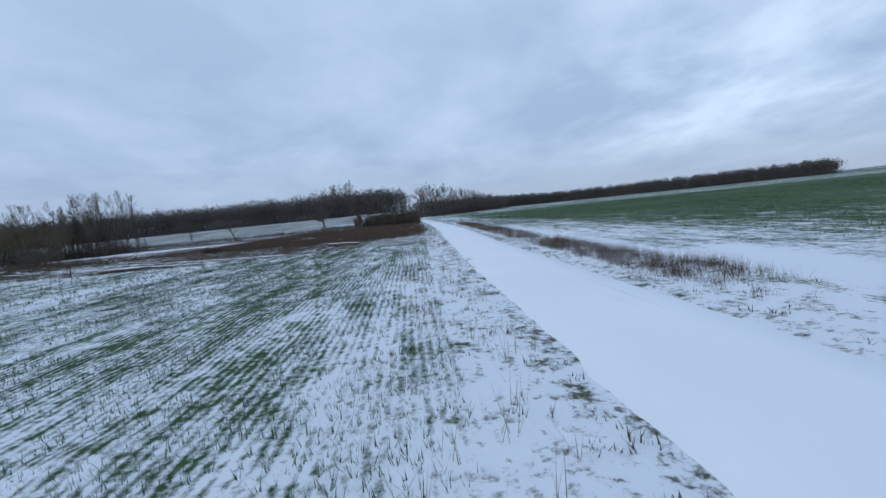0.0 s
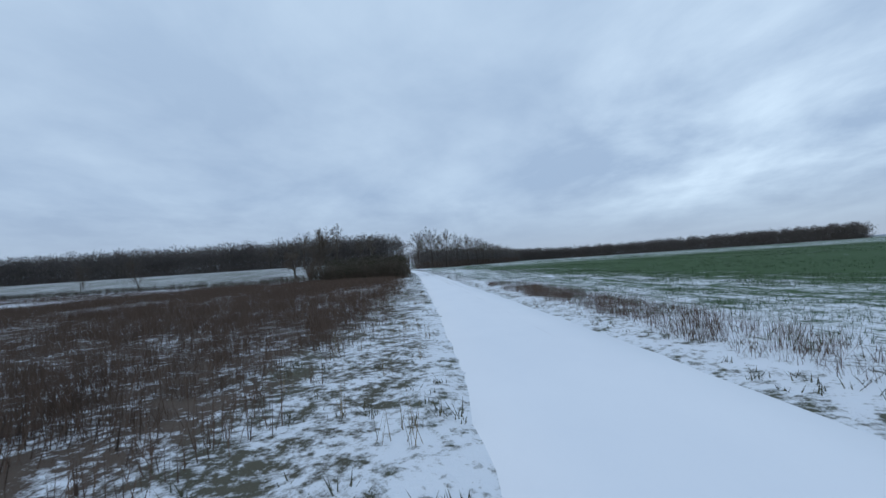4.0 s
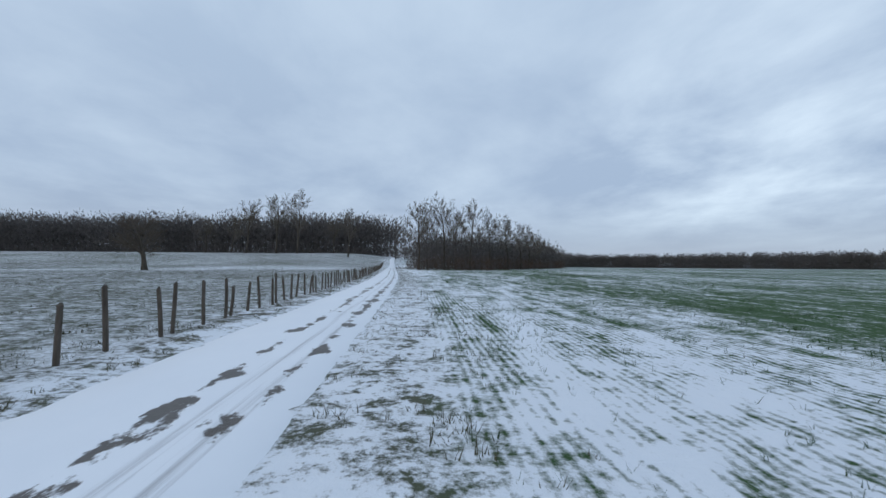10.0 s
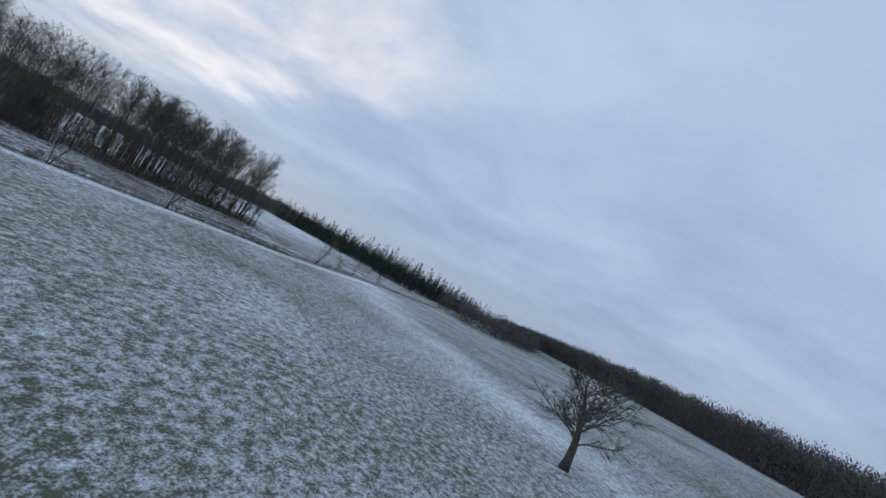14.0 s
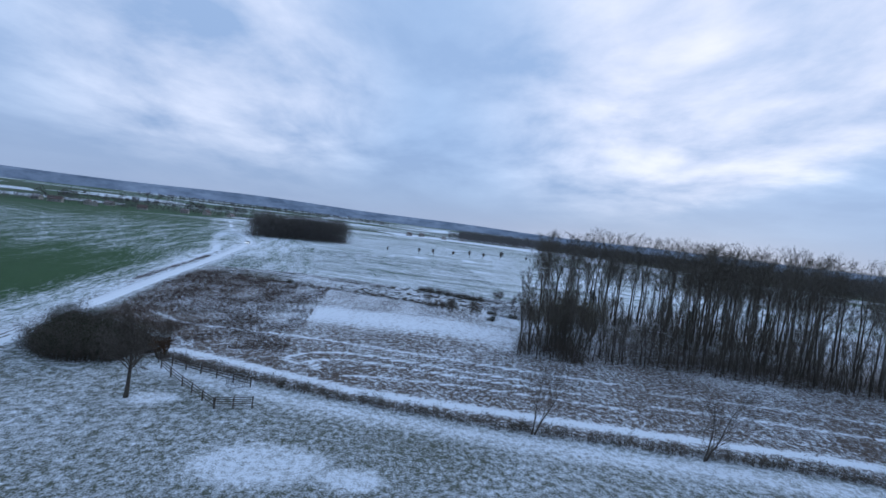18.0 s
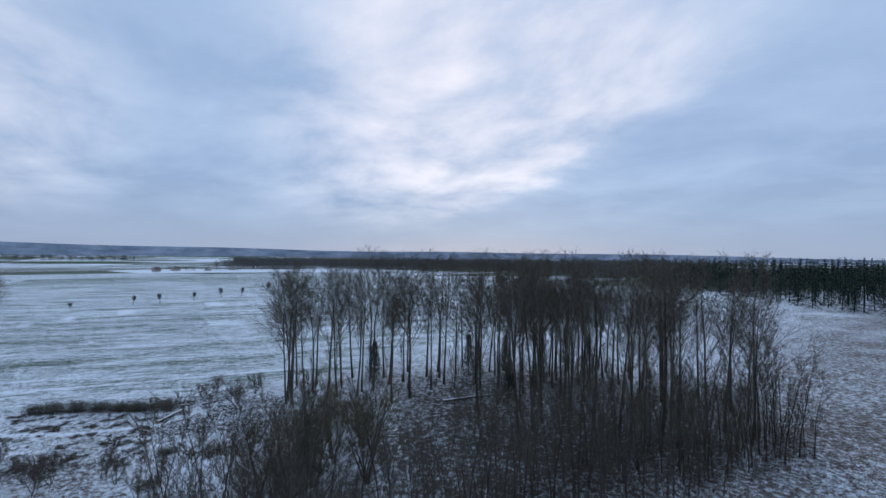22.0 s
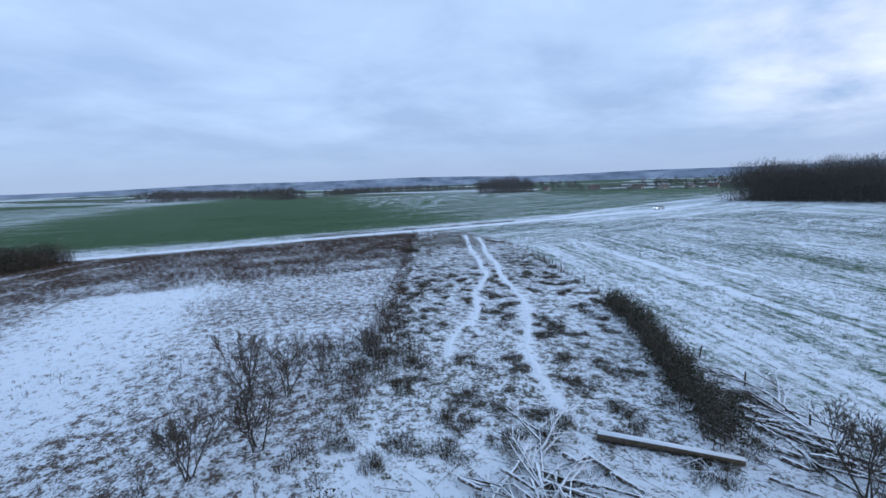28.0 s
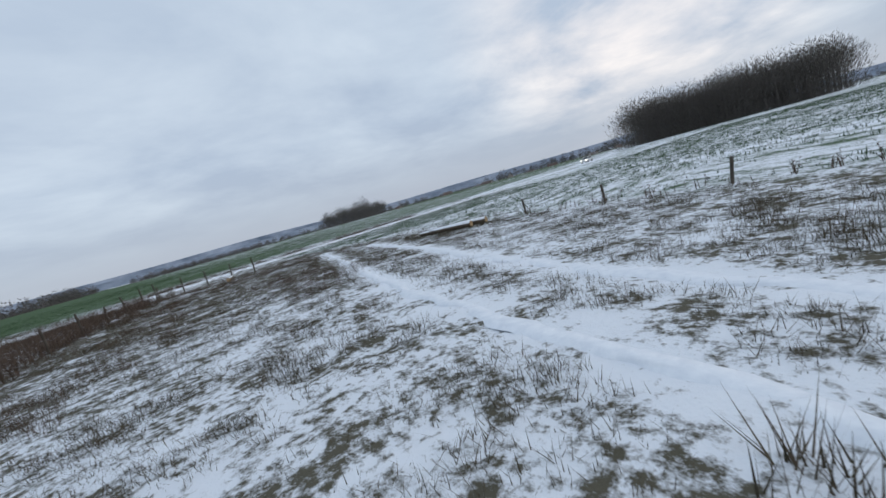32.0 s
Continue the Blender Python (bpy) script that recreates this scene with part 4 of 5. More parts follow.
far_wood("forest", scatter(rng, [(-485, -60), (-560, -200), (-620, -360), (-560, -560), (-400, -700), (-260, -770), (-300, -1100), (-900, -1000), (-1000, -300), (-800, -120)], 1700, 11), 24, "wide dark bare forest beyond the fields", M_FAR_HAZED, blades=150, seed=17, wd0=0.7)
far_wood("west_wood", belt(rng, [(-285, 190), (-330, 230), (-420, 260), (-560, 262)], 30, 7.0), 17, "bare dark wood at the pasture's end", M_FAR_HAZED, blades=340, seed=8, wd0=0.2)
far_wood("roadside_copse", scatter(rng, [(26, -112), (0, -119), (-32, -128), (-34, -150), (-6, -158), (27, -146)], 215, 2.5), 18, "dense bare copse beside the lane's bend", mat_plain("grey_copse", (0.075, 0.066, 0.060), (0.17, 0.150, 0.132), 0.2, island=True, bmp=0), blades=700, seed=9, wd0=0.085, vary=(0.7, 1.1), low=0.55)
far_wood("field_copse", scatter(rng, [(270, -150), (300, -190), (380, -240), (420, -230), (390, -170), (330, -140)], 110, 6), 19, "small bare copse in the green field", M_FAR_HAZED, blades=300, seed=10, wd0=0.22)
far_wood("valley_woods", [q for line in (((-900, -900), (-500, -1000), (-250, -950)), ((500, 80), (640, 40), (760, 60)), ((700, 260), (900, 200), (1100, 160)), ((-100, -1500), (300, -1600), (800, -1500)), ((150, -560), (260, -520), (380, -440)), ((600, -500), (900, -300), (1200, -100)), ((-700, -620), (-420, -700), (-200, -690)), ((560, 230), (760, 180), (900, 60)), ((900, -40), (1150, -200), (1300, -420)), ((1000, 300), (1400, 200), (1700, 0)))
                        for q in belt(rng, list(line), 40, 12)], 19, "scattered far woods in the valley", M_FAR_HAZED, blades=90, seed=11, wd0=0.9)


# ---- thickets and hedges ----
def brush(name, places, tall, per, label, category, twig, leaf=None, leaves=0, spread=0.7, seed=1, kind=""):
    """A mass of thin stems with side twigs; optional small dark leaves."""
    rng = random.Random(seed)
    top = new(name)
    tagged(top, label, category, kind=kind)
    V, F, LV, LF = [], [], [], []
    for x, y in places:
        z = ground(x, y) - 0.05
        hh = tall * rng.uniform(0.55, 1.2)
        for _ in range(per):
            a, ln = rng.uniform(0, 6.283), rng.uniform(0.1, 0.55)
            p = Vector((x + rng.uniform(-spread, spread), y + rng.uniform(-spread, spread), z))
            tip = p + Vector((math.cos(a) * ln, math.sin(a) * ln, 1)) * hh * rng.uniform(0.5, 1.05)
            w = Vector((math.cos(a + 1.57), math.sin(a + 1.57), 0)) * 0.016
            k = len(V)
            V.extend((p - w, p + w, tip))
            F.append((k, k + 1, k + 2))
            for _ in range(5):
                t = rng.uniform(0.3, 0.95)
                q = p.lerp(tip, t)
                o = Vector((rng.gauss(0, 1), rng.gauss(0, 1), rng.gauss(0.5, 0.8))).normalized() * hh * rng.uniform(0.12, 0.3)
                ww = o.cross(Vector((rng.gauss(0, 1), rng.gauss(0, 1), 1))).normalized() * 0.013
                k = len(V)
                V.extend((q - ww, q + ww, q + o))
                F.append((k, k + 1, k + 2))
        for _ in range(leaves):
            q = Vector((x + rng.gauss(0, spread * 0.7), y + rng.gauss(0, spread * 0.7), z + hh * rng.uniform(0.02, 0.95)))
            o = Vector((rng.gauss(0, 1), rng.gauss(0, 1), rng.gauss(0, 1))).normalized() * rng.uniform(0.026, 0.060)
            ww = o.cross(Vector((rng.gauss(0, 1), rng.gauss(0, 1), 1))) * 0.8
            k = len(LV)
            LV.extend((q - o, q + ww, q + o, q - ww))
            LF.append((k, k + 1, k + 2, k + 3))
    part("stem_tangle", V, F, twig, top)
    if LV:
        part("foliage", LV, LF, leaf, top)
    return top


def along(rng, pts, gap, wide):
    return [(p[0] + rng.uniform(-wide, wide), p[1] + rng.uniform(-wide, wide)) for p in smooth_line(pts, gap)]


rng = random.Random(33)
brush("thicket", scatter(rng, [(-11.6, 111.5), (-17.5, 113.5), (-29, 121.5), (-27, 127), (-21, 128), (-14.2, 124.5)], 120, 1.0), 3.7, 84, "dense dark thicket of bare bushes and brambles beside the lane", "bushes", M_TWIG, M_EVER, 620, 0.9, 2)
brush("field_hedge", along(rng, HEDGE[:6], 0.55, 0.45), 1.4, 26, "low dark field hedge of bare brambles with snow at its foot", "hedge", M_TWIG, M_EVER, 60, 0.6, 3)
brush("field_hedge", along(rng, HEDGE[5:], 0.9, 0.5), 1.5, 10, "low dark field hedge running on to the wood", "hedge", M_TWIG, M_EVER, 40, 0.7, 4)
brush("bramble_hedge", along(rng, [(-74.5, 47.4), (-79, 49.2), (-84, 52), (-88, 54.8), (-93.5, 58)], 0.4, 0.6), 2.0, 40, "dark overgrown bramble hedge at the edge of the felled wood", "hedge", M_TWIG, M_EVER, 220, 0.8, 5)
brush("low_hedge", along(rng, STRIP_S[2:6], 0.9, 0.3), 0.55, 8, "thin line of dead brambles along the field edge", "hedge", M_WEED, None, 0, 0.35, 6)
brush("fence_brambles", along(rng, STRIP_N[0:5], 0.7, 0.9), 0.85, 22, "line of dead brambles along the fallow", "hedge", M_WEED, None, 0, 0.5, 7)
brush("bramble_patch", scatter(rng, [(-75, 66), (-80, 68), (-82, 74), (-76, 76), (-73, 71)], 22, 0.8), 1.5, 22, "tall dark tangle of bare bramble and bushes", "bushes", M_TWIG, M_EVER, 90, 0.7, 8)
for n, (x, y, h) in enumerate(((-91.2, 75.5, 1.0), (-96.0, 79.0, 1.1), (-33.9, 54.4, 0.8), (-89, 83.5, 1.3))):
    brush("round_bush", scatter(rng, [(x - 1, y - 1), (x + 1, y - 1), (x + 1, y + 1), (x - 1, y + 1)], 9, 0.3), h, 10, "small round dark evergreen bush in the snow", "bush", M_TWIG, M_EVER, 170, 0.4, 40 + n)
brush("copse_undergrowth", scatter(rng, EAST_END, 50, 1.0), 4.2, 34, "dark bare undergrowth at the near end of the copse", "bushes", M_TWIG, M_EVER, 40, 0.9, 19)
brush("copse_undergrowth", scatter(rng, FRONT, 230, 1.0), 3.6, 17, "dark bare undergrowth along the edge of the copse", "bushes", M_TWIG, M_EVER, 40, 0.9, 9)
brush("copse_undergrowth", scatter(rng, COPSE, 170, 1.5, lambda x, y: not clearing(x, y)), 2.2, 18, "bare undergrowth among the trees of the copse", "bushes", M_TWIG, M_EVER, 6, 0.9, 10)

# dark ivy-clad firs inside the copse
for n, (x, y, h) in enumerate(((-146, 71, 9), (-149.5, 70, 7), (-155, 73, 8), (-159, 80, 10), (-163.5, 83, 11), (-167, 86, 9), (-141, 88, 8), (-128, 62, 8))):
    rg = random.Random(90 + n)
    top = tagged(new("young_fir"), "young dark green fir among the bare trees", "tree", group="young firs")
    V, F, LV, LF = [], [], [], []
    z = ground(x, y)
    tube(V, F, [(x, y, z - 0.1), (x, y, z + h)], [0.12, 0.02], 6)
    for _ in range(2200):
        t = rg.random() ** 0.8
        r = h * 0.30 * (1 - t) * rg.uniform(0.6, 1.1) + 0.15
        a = rg.uniform(0, 6.283)
        q = Vector((x + math.cos(a) * r * rg.random(), y + math.sin(a) * r * rg.random(), z + 0.5 + (h - 0.5) * t))
        o = Vector((math.cos(a), math.sin(a), -0.35)) * rg.uniform(0.3, 0.6)
        w = Vector((-math.sin(a), math.cos(a), 0)) * 0.10
        k = len(LV)
        LV.extend((q - w, q + w, q + o))
        LF.append((k, k + 1, k + 2))
    part("trunk", V, F, M_BARK, top)
    part("needles", LV, LF, M_SPRUCE, top)


# ---- fences ----
def post_mesh(seed, tall, thick):
    rg = random.Random(seed)
    V, F = [], []
    tube(V, F, [(0, 0, -0.25), (0.01, 0, tall * 0.5), (rg.uniform(-0.03, 0.03), 0.01, tall - 0.03), (0.0, 0.0, tall)], [thick, thick * 0.97, thick * 0.93, thick * 0.6], 7)
    me = bpy.data.meshes.new("post")
    me.from_pydata([tuple(v) for v in V], [], F)
    me.materials.append(M_POST)
    return me


POSTS = [post_mesh(k, 1.14, 0.050) for k in range(3)]


def post_fence(places, label, seed, tall=1.0, tip=7):
    rg = random.Random(seed)
    top = tagged(new("post_fence"), label, "fence")
    for x, y in places:
        ob = new("post", rg.choice(POSTS))
        ob.parent = top
        ob.matrix_world = pose(x, y, ground(x, y), rg.gauss(0, tip * 0.5), rg.gauss(0, tip * 0.5), rg.uniform(0, 360))
        ob.scale = (1.0, 1.0, tall * rg.uniform(0.82, 1.12))
    return top


rng = random.Random(44)
post_fence([(float(road_x(y)) - 2.85, y + rng.uniform(-0.3, 0.3)) for y in np.arange(129, 300, 1.08)], "row of weathered wooden fence posts along the pasture", 1)
post_fence([(p[0], p[1]) for p in smooth_line([(-8, 46), (-20, 50.5), (-34, 54.6)], 3.0)], "sparse old wooden posts along the fallow strip", 2, 1.05)
post_fence([(p[0], p[1]) for p in smooth_line(STRIP_S[3:7], 3.6)], "sparse wooden posts along the field edge", 3, 0.7)
post_fence([(p[0], p[1]) for p in smooth_line([(-9, 46), (-10.5, 43), (-12, 40)], 1.6)], "wooden posts closing the strip by the lane", 4, 1.0)


def rail_run(parent, a, b, rails, name="rail", thick=0.045):
    for h in rails:
        V, F = [], []
        tube(V, F, [(*a, ground(*a) + h), (*b, ground(*b) + h)], [thick, thick], 6)
        part(name, V, F, M_POST, parent)


def rail_fence(line, label, gap=2.4):
    top = tagged(new("rail_fence"), label, "fence")
    p = smooth_line(line, gap)
    for a, b in zip(p[:-1], p[1:]):
        rail_run(top, a, b, (0.45, 0.8, 1.12))
    for q in p:
        ob = new("post", POSTS[0])
        ob.parent = top
        ob.matrix_world = pose(q[0], q[1], ground(q[0], q[1]), 0, 0, q[0] * 50)
        ob.scale = (1.6, 1.6, 1.12)
    return top


rail_fence([(-32.8, 128.4), (-37.5, 133.5), (-43, 139)], "dark wooden post and rail fence dividing the pasture")
rail_fence([(-31.5, 126.3), (-38, 129.5), (-45, 132.8)], "dark wooden post and rail fence along the hedge")
gate = tagged(new("field_gate"), "wooden five-bar field gate standing in the pasture", "gate")
rail_run(gate, (-43.1, 139.0), (-46.8, 138.5), (0.3, 0.55, 0.8, 1.05, 1.25), "bar", 0.035)
for q in ((-43.1, 139.0), (-46.8, 138.5), (-44.9, 138.75)):
    ob = new("post", POSTS[1])
    ob.parent = gate
    ob.matrix_world = pose(q[0], q[1], ground(*q), 0, 0, 0)
    ob.scale = (1.5, 1.5, 1.25)

feeder = tagged(new("hay_feeder"), "round galvanised hay feeder ring on the snowy pasture", "feeder")
fx, fy = -43.2, 132.6
for h, nm in ((0.15, "lower_ring"), (0.6, "middle_ring"), (1.15, "upper_ring")):
    V, F = [], []
    tube(V, F, [(fx + 1.05 * math.cos(a), fy + 1.05 * math.sin(a), ground(fx, fy) + h) for a in np.linspace(0, 2 * math.pi, 25)], [0.03] * 25, 5)
    part(nm, V, F, M_METAL, feeder)
for a in np.arange(0, 6.28, 6.2832 / 14):
    V, F = [], []
    tube(V, F, [(fx + 1.05 * math.cos(a), fy + 1.05 * math.sin(a), ground(fx, fy) - 0.02), (fx + 1.05 * math.cos(a + 0.1), fy + 1.05 * math.sin(a + 0.1), ground(fx, fy) + 1.18)], [0.022, 0.022], 5)
    part("bar", V, F, M_METAL, feeder)


# ---- felled wood ----
def log(a, b, r, label="felled log lying in the snow", limbs=0, seed=1):
    rg = random.Random(seed)
    top = tagged(new("log"), label, "log", group="felled logs")
    A, B = Vector((*a, ground(*a) + r)), Vector((*b, ground(*b) + r * 0.8))
    V, F = [], []
    mid = A.lerp(B, 0.5) + Vector((rg.uniform(-0.15, 0.15), rg.uniform(-0.15, 0.15), 0.03))
    tube(V, F, [A, mid, B], [r, r * 0.88, r * 0.72], 9)
    part("trunk", V, F, M_LOG, top, smooth=True)
    d = (B - A).normalized()
    CV, CF = [], []
    tube(CV, CF, [A - d * 0.004, A - d * 0.006], [r * 0.96, r * 0.96], 9)
    part("sawn_end", CV, CF, M_CUT, top)
    for _ in range(limbs):
        t = rg.uniform(0.45, 1.0)
        p = A.lerp(B, t)
        side = d.cross(Vector((0, 0, 1))) * rg.choice((-1, 1))
        w = (d * rg.uniform(0.7, 1.2) + side * rg.uniform(0.3, 0.9) + Vector((0, 0, rg.uniform(-0.02, 0.25)))).normalized()
        ln = rg.uniform(2.0, 4.5)
        V, F = [], []
        pts = wander(rg, p, w, ln, 4, 0.12, -0.03)
        tube(V, F, pts, [r * 0.34 * (1 - 0.2 * k) for k in range(5)], 5)
        limb = part("limb", V, F, M_LOG, top)
        for q in pts[1:]:
            for _ in range(3):
                o = (w + Vector((rg.gauss(0, 0.6), rg.gauss(0, 0.6), rg.gauss(0.1, 0.3)))).normalized() * rg.uniform(0.6, 1.6)
                V, F = [], []
                tube(V, F, [q, q + o * 0.6, q + o], [0.035, 0.025, 0.012], 4)
                part("shoot", V, F, M_LOG, limb)
    return top


log((-104.0, 79.6), (-94.0, 77.2), 0.26, "whole felled tree with snowy trunk and spread limbs", 22, 1)
for n, (a, b, r) in enumerate((((-110.5, 79.2), (-112.4, 75.2), 0.16), ((-90.7, 63.2), (-94.6, 59.0), 0.24), ((-97.2, 58.4), (-101.5, 57.0), 0.18), ((-106.6, 76.4), (-108.4, 74.0), 0.17),
                             ((-106.3, 79.5), (-107.3, 76.8), 0.15), ((-118.6, 80.8), (-117.2, 77.6), 0.26), ((-131.7, 80.9), (-142.4, 83.8), 0.24), ((-96, 66), (-99.5, 63.2), 0.17), ((-100.5, 70.5), (-103.5, 67.2), 0.16),
                             ((-103.4, 72.6), (-104.9, 71.6), 0.2), ((-102.2, 71.0), (-103.6, 70.2), 0.2), ((-112.5, 72.8), (-115.8, 71.0), 0.15), ((-109, 71.2), (-112, 73.4), 0.14), ((-105.2, 65.5), (-108.2, 67.8), 0.15), ((-94.6, 69.4), (-98.6, 68.3), 0.15),)):
    log(a, b, r, seed=10 + n)


SWATHES = [((-99, 77), (-113, 71.6), 2.8, 110), ((-91.5, 67), (-103, 69), 3.4, 95), ((-91, 56.5), (-104, 53.6), 3.0, 60), ((-112, 73.2), (-121, 72.2), 2.2, 70), ((-107, 71.5), (-114, 62), 3.0, 95), ((-98, 62), (-107, 66), 4.0, 100), ((-104, 79), (-110, 75.5), 1.8, 40)]


def brushwood():
    """Lopped branches and short billets laid in rough swathes, with twigs over the whole clearing."""
    rg = random.Random(8)
    V, F = [], []
    for a, b, wide, many in SWATHES:
        A, B = Vector(a), Vector(b)
        way = math.atan2(B.y - A.y, B.x - A.x)
        side = Vector((-math.sin(way), math.cos(way)))
        for _ in range(many):
            q = A.lerp(B, rg.uniform(-0.05, 1.05)) + side * rg.gauss(0, wide * 0.5)
            w = way + rg.gauss(0, 0.45) + (1.2 * rg.choice((-1, 1)) if rg.random() < 0.15 else 0)
            ln, r = (rg.uniform(0.6, 1.6), rg.uniform(0.07, 0.14)) if rg.random() < 0.4 else (rg.uniform(1.5, 4.5), rg.uniform(0.04, 0.10))
            d = Vector((math.cos(w), math.sin(w), rg.uniform(-0.03, 0.05)))
            p = Vector((q.x, q.y, ground(q.x, q.y) + rg.uniform(0.03, 0.30)))
            pts = wander(rg, p, d, ln, 3, 0.10, -0.01)
            for k in pts:
                k.z = max(k.z, ground(k.x, k.y) + 0.03)
            tube(V, F, pts, [r, r * 0.95, r * 0.85, r * 0.7], 6)
            if ln > 1.5:
                for k in pts[1:]:
                    for _ in range(3):
                        o = (d + Vector((rg.gauss(0, 0.6), rg.gauss(0, 0.6), rg.gauss(0.05, 0.2)))).normalized() * rg.uniform(0.4, 1.4)
                        tube(V, F, [k, k + o], [r * 0.4, 0.008], 3)
    for _ in range(1500):
        u, a = math.sqrt(rg.random()), rg.uniform(0, 6.283)
        x, y = -104.5 + math.cos(a) * u * 15, 68.5 + math.sin(a) * u * 14
        if x < -119 or (x + 110) ** 2 + (y - 84) ** 2 < 40:
            continue
        w = rg.uniform(0, 6.283)
        p = Vector((x, y, ground(x, y) + rg.uniform(0.02, 0.15)))
        d = Vector((math.cos(w), math.sin(w), rg.uniform(0, 0.12)))
        tube(V, F, [p, p + d * rg.uniform(0.4, 2.2)], [rg.uniform(0.008, 0.025), 0.006], 3)
    return tagged(part("brushwood", V, F, M_BRANCH), "snow-covered lopped branches strewn over the felled clearing", "branches", kind="stuff")


brushwood()


def fallen_branch(seed):
    """A lopped limb lying flat, forking twice, with snow along its upper side."""
    rg = random.Random(seed)
    V, F = [], []

    def fork(p, way, length, r, level):
        pts = wander(rg, p, way, length, 4, 0.13, 0.0)
        for k in pts:
            k.z = min(max(k.z, 0.06), 0.55)
        tube(V, F, pts, [r * (1 - 0.17 * k) for k in range(5)], 6 if level == 0 else 5 if level == 1 else 3)
        if level < 2:
            for _ in range((9, 6)[level]):
                t = rg.uniform(0.25, 0.98) * 4
                k = min(int(t), 3)
                d = (pts[k + 1] - pts[k]).normalized()
                turn = rg.choice((-1, 1)) * rg.uniform(0.35, 0.85)
                w = Vector((d.x * math.cos(turn) - d.y * math.sin(turn), d.x * math.sin(turn) + d.y * math.cos(turn), rg.uniform(-0.05, 0.16)))
                fork(pts[k].lerp(pts[k + 1], t - k), w, length * rg.uniform(0.3, 0.52), max(r * 0.5, 0.022), level + 1)

    fork(Vector((0, 0, 0.12)), Vector((1, 0, 0.02)), rg.uniform(4.5, 7.5), rg.uniform(0.10, 0.17), 0)
    return tagged(part("fallen_branch", V, F, M_BRANCH), "lopped forked branch lying flat under snow in the clearing", "branch", group="lopped branches")


LOPPED = [fallen_branch(120 + k) for k in range(5)]
NURSERY.extend(LOPPED)
rg = random.Random(125)
for a, b, wide, many in SWATHES:
    way = math.degrees(math.atan2(b[1] - a[1], b[0] - a[0]))
    for _ in range(max(4, many // 13)):
        t, o = rg.uniform(0, 1), rg.gauss(0, wide * 0.6)
        x, y = a[0] + (b[0] - a[0]) * t - math.sin(radians(way)) * o, a[1] + (b[1] - a[1]) * t + math.cos(radians(way)) * o
        put_copy(rg.choice(LOPPED), x, y, rg.uniform(0.7, 1.1), way + rg.gauss(0, 35) + 180 * (rg.random() < 0.5), sink=0.04)

# wooden beams by the strip's end
for n, (a, b) in enumerate((((-31.6, 34.6), (-28.4, 35.4)), ((-31.2, 35.3), (-28.0, 36.0)), ((-13.8, 42.4), (-10.4, 41.2)))):
    log(a, b, 0.16, "old wooden beam lying at the field edge", seed=60 + n)

# ---- small trees in a row and the far village ----
ROWTREE = tree("orchard_tree", 95, 4.6, 0.13, OAK, "small bare round-headed orchard tree standing in a row", clumps=3)
NURSERY.append(ROWTREE)
for x, y, s in ((-88, -112, 0.9), (-99, -111.5, 1.0), (-114, -118, 0.9), (-128.5, -125, 1.1), (-139.5, -129, 1.0), (-156, -137, 1.4), (-66, -103, 0.7), (-182, -150, 0.8)):
    tagged(put_copy(ROWTREE, x, y, s, rng.uniform(0, 360)), group="row of orchard trees")


def box(V, F, x0, x1, y0, y1, z0, z1):
    k = len(V)
    V.extend(((x0, y0, z0), (x1, y0, z0), (x1, y1, z0), (x0, y1, z0), (x0, y0, z1), (x1, y0, z1), (x1, y1, z1), (x0, y1, z1)))
    F.extend(((k, k + 3, k + 2, k + 1), (k + 4, k + 5, k + 6, k + 7), (k, k + 1, k + 5, k + 4), (k + 1, k + 2, k + 6, k + 5), (k + 2, k + 3, k + 7, k + 6), (k + 3, k, k + 4, k + 7)))


def house(x, y, turn, long, wide, wall, roof):
    top = tagged(new("house"), "pale village house with a snow-covered pitched roof", "house", group="village houses")
    V, F = [], []
    box(V, F, -long / 2, long / 2, -wide / 2, wide / 2, -0.5, wall)
    for s in (-1, 1):
        k = len(V)
        V.extend(((s * long / 2, -wide / 2, wall), (s * long / 2, wide / 2, wall), (s * long / 2, 0, wall + roof)))
        F.append((k, k + 1, k + 2) if s > 0 else (k, k + 2, k + 1))
    part("wall", V, F, M_WALL, top)
    V, F = [], []
    for s in (-1, 1):
        k = len(V)
        e = wide / 2 + 0.4
        zl = wall - 0.4 * roof / (wide / 2)
        V.extend(((-long / 2 - 0.4, s * e, zl), (long / 2 + 0.4, s * e, zl), (long / 2 + 0.4, 0, wall + roof), (-long / 2 - 0.4, 0, wall + roof), (-long / 2 - 0.4, s * e, zl + 0.25), (long / 2 + 0.4, s * e, zl + 0.25), (long / 2 + 0.4, 0, wall + roof + 0.25), (-long / 2 - 0.4, 0, wall + roof + 0.25)))
        q = ((k, k + 1, k + 2, k + 3), (k + 4, k + 7, k + 6, k + 5), (k, k + 4, k + 5, k + 1), (k + 3, k + 2, k + 6, k + 7), (k, k + 3, k + 7, k + 4), (k + 1, k + 5, k + 6, k + 2))
        F.extend(q if s > 0 else [f[::-1] for f in q])
    rf = part("roof", V, F, M_ROOF, top)
    V, F = [], []
    box(V, F, long * 0.25, long * 0.25 + 0.7, -0.35, 0.35, wall + roof * 0.6, wall + roof + 1.0)
    part("chimney", V, F, M_WALL, rf)
    for s in (-1, 1):
        for u in (-0.3, 0.0, 0.3):
            V, F = [], []
            box(V, F, u * long - 0.6, u * long + 0.6, s * wide / 2 - 0.03, s * wide / 2 + 0.03, 1.0, 2.3)
            part("window", V, F, M_GLASS, top)
    top.matrix_world = pose(x, y, ground(x, y), 0, 0, turn)
    return top


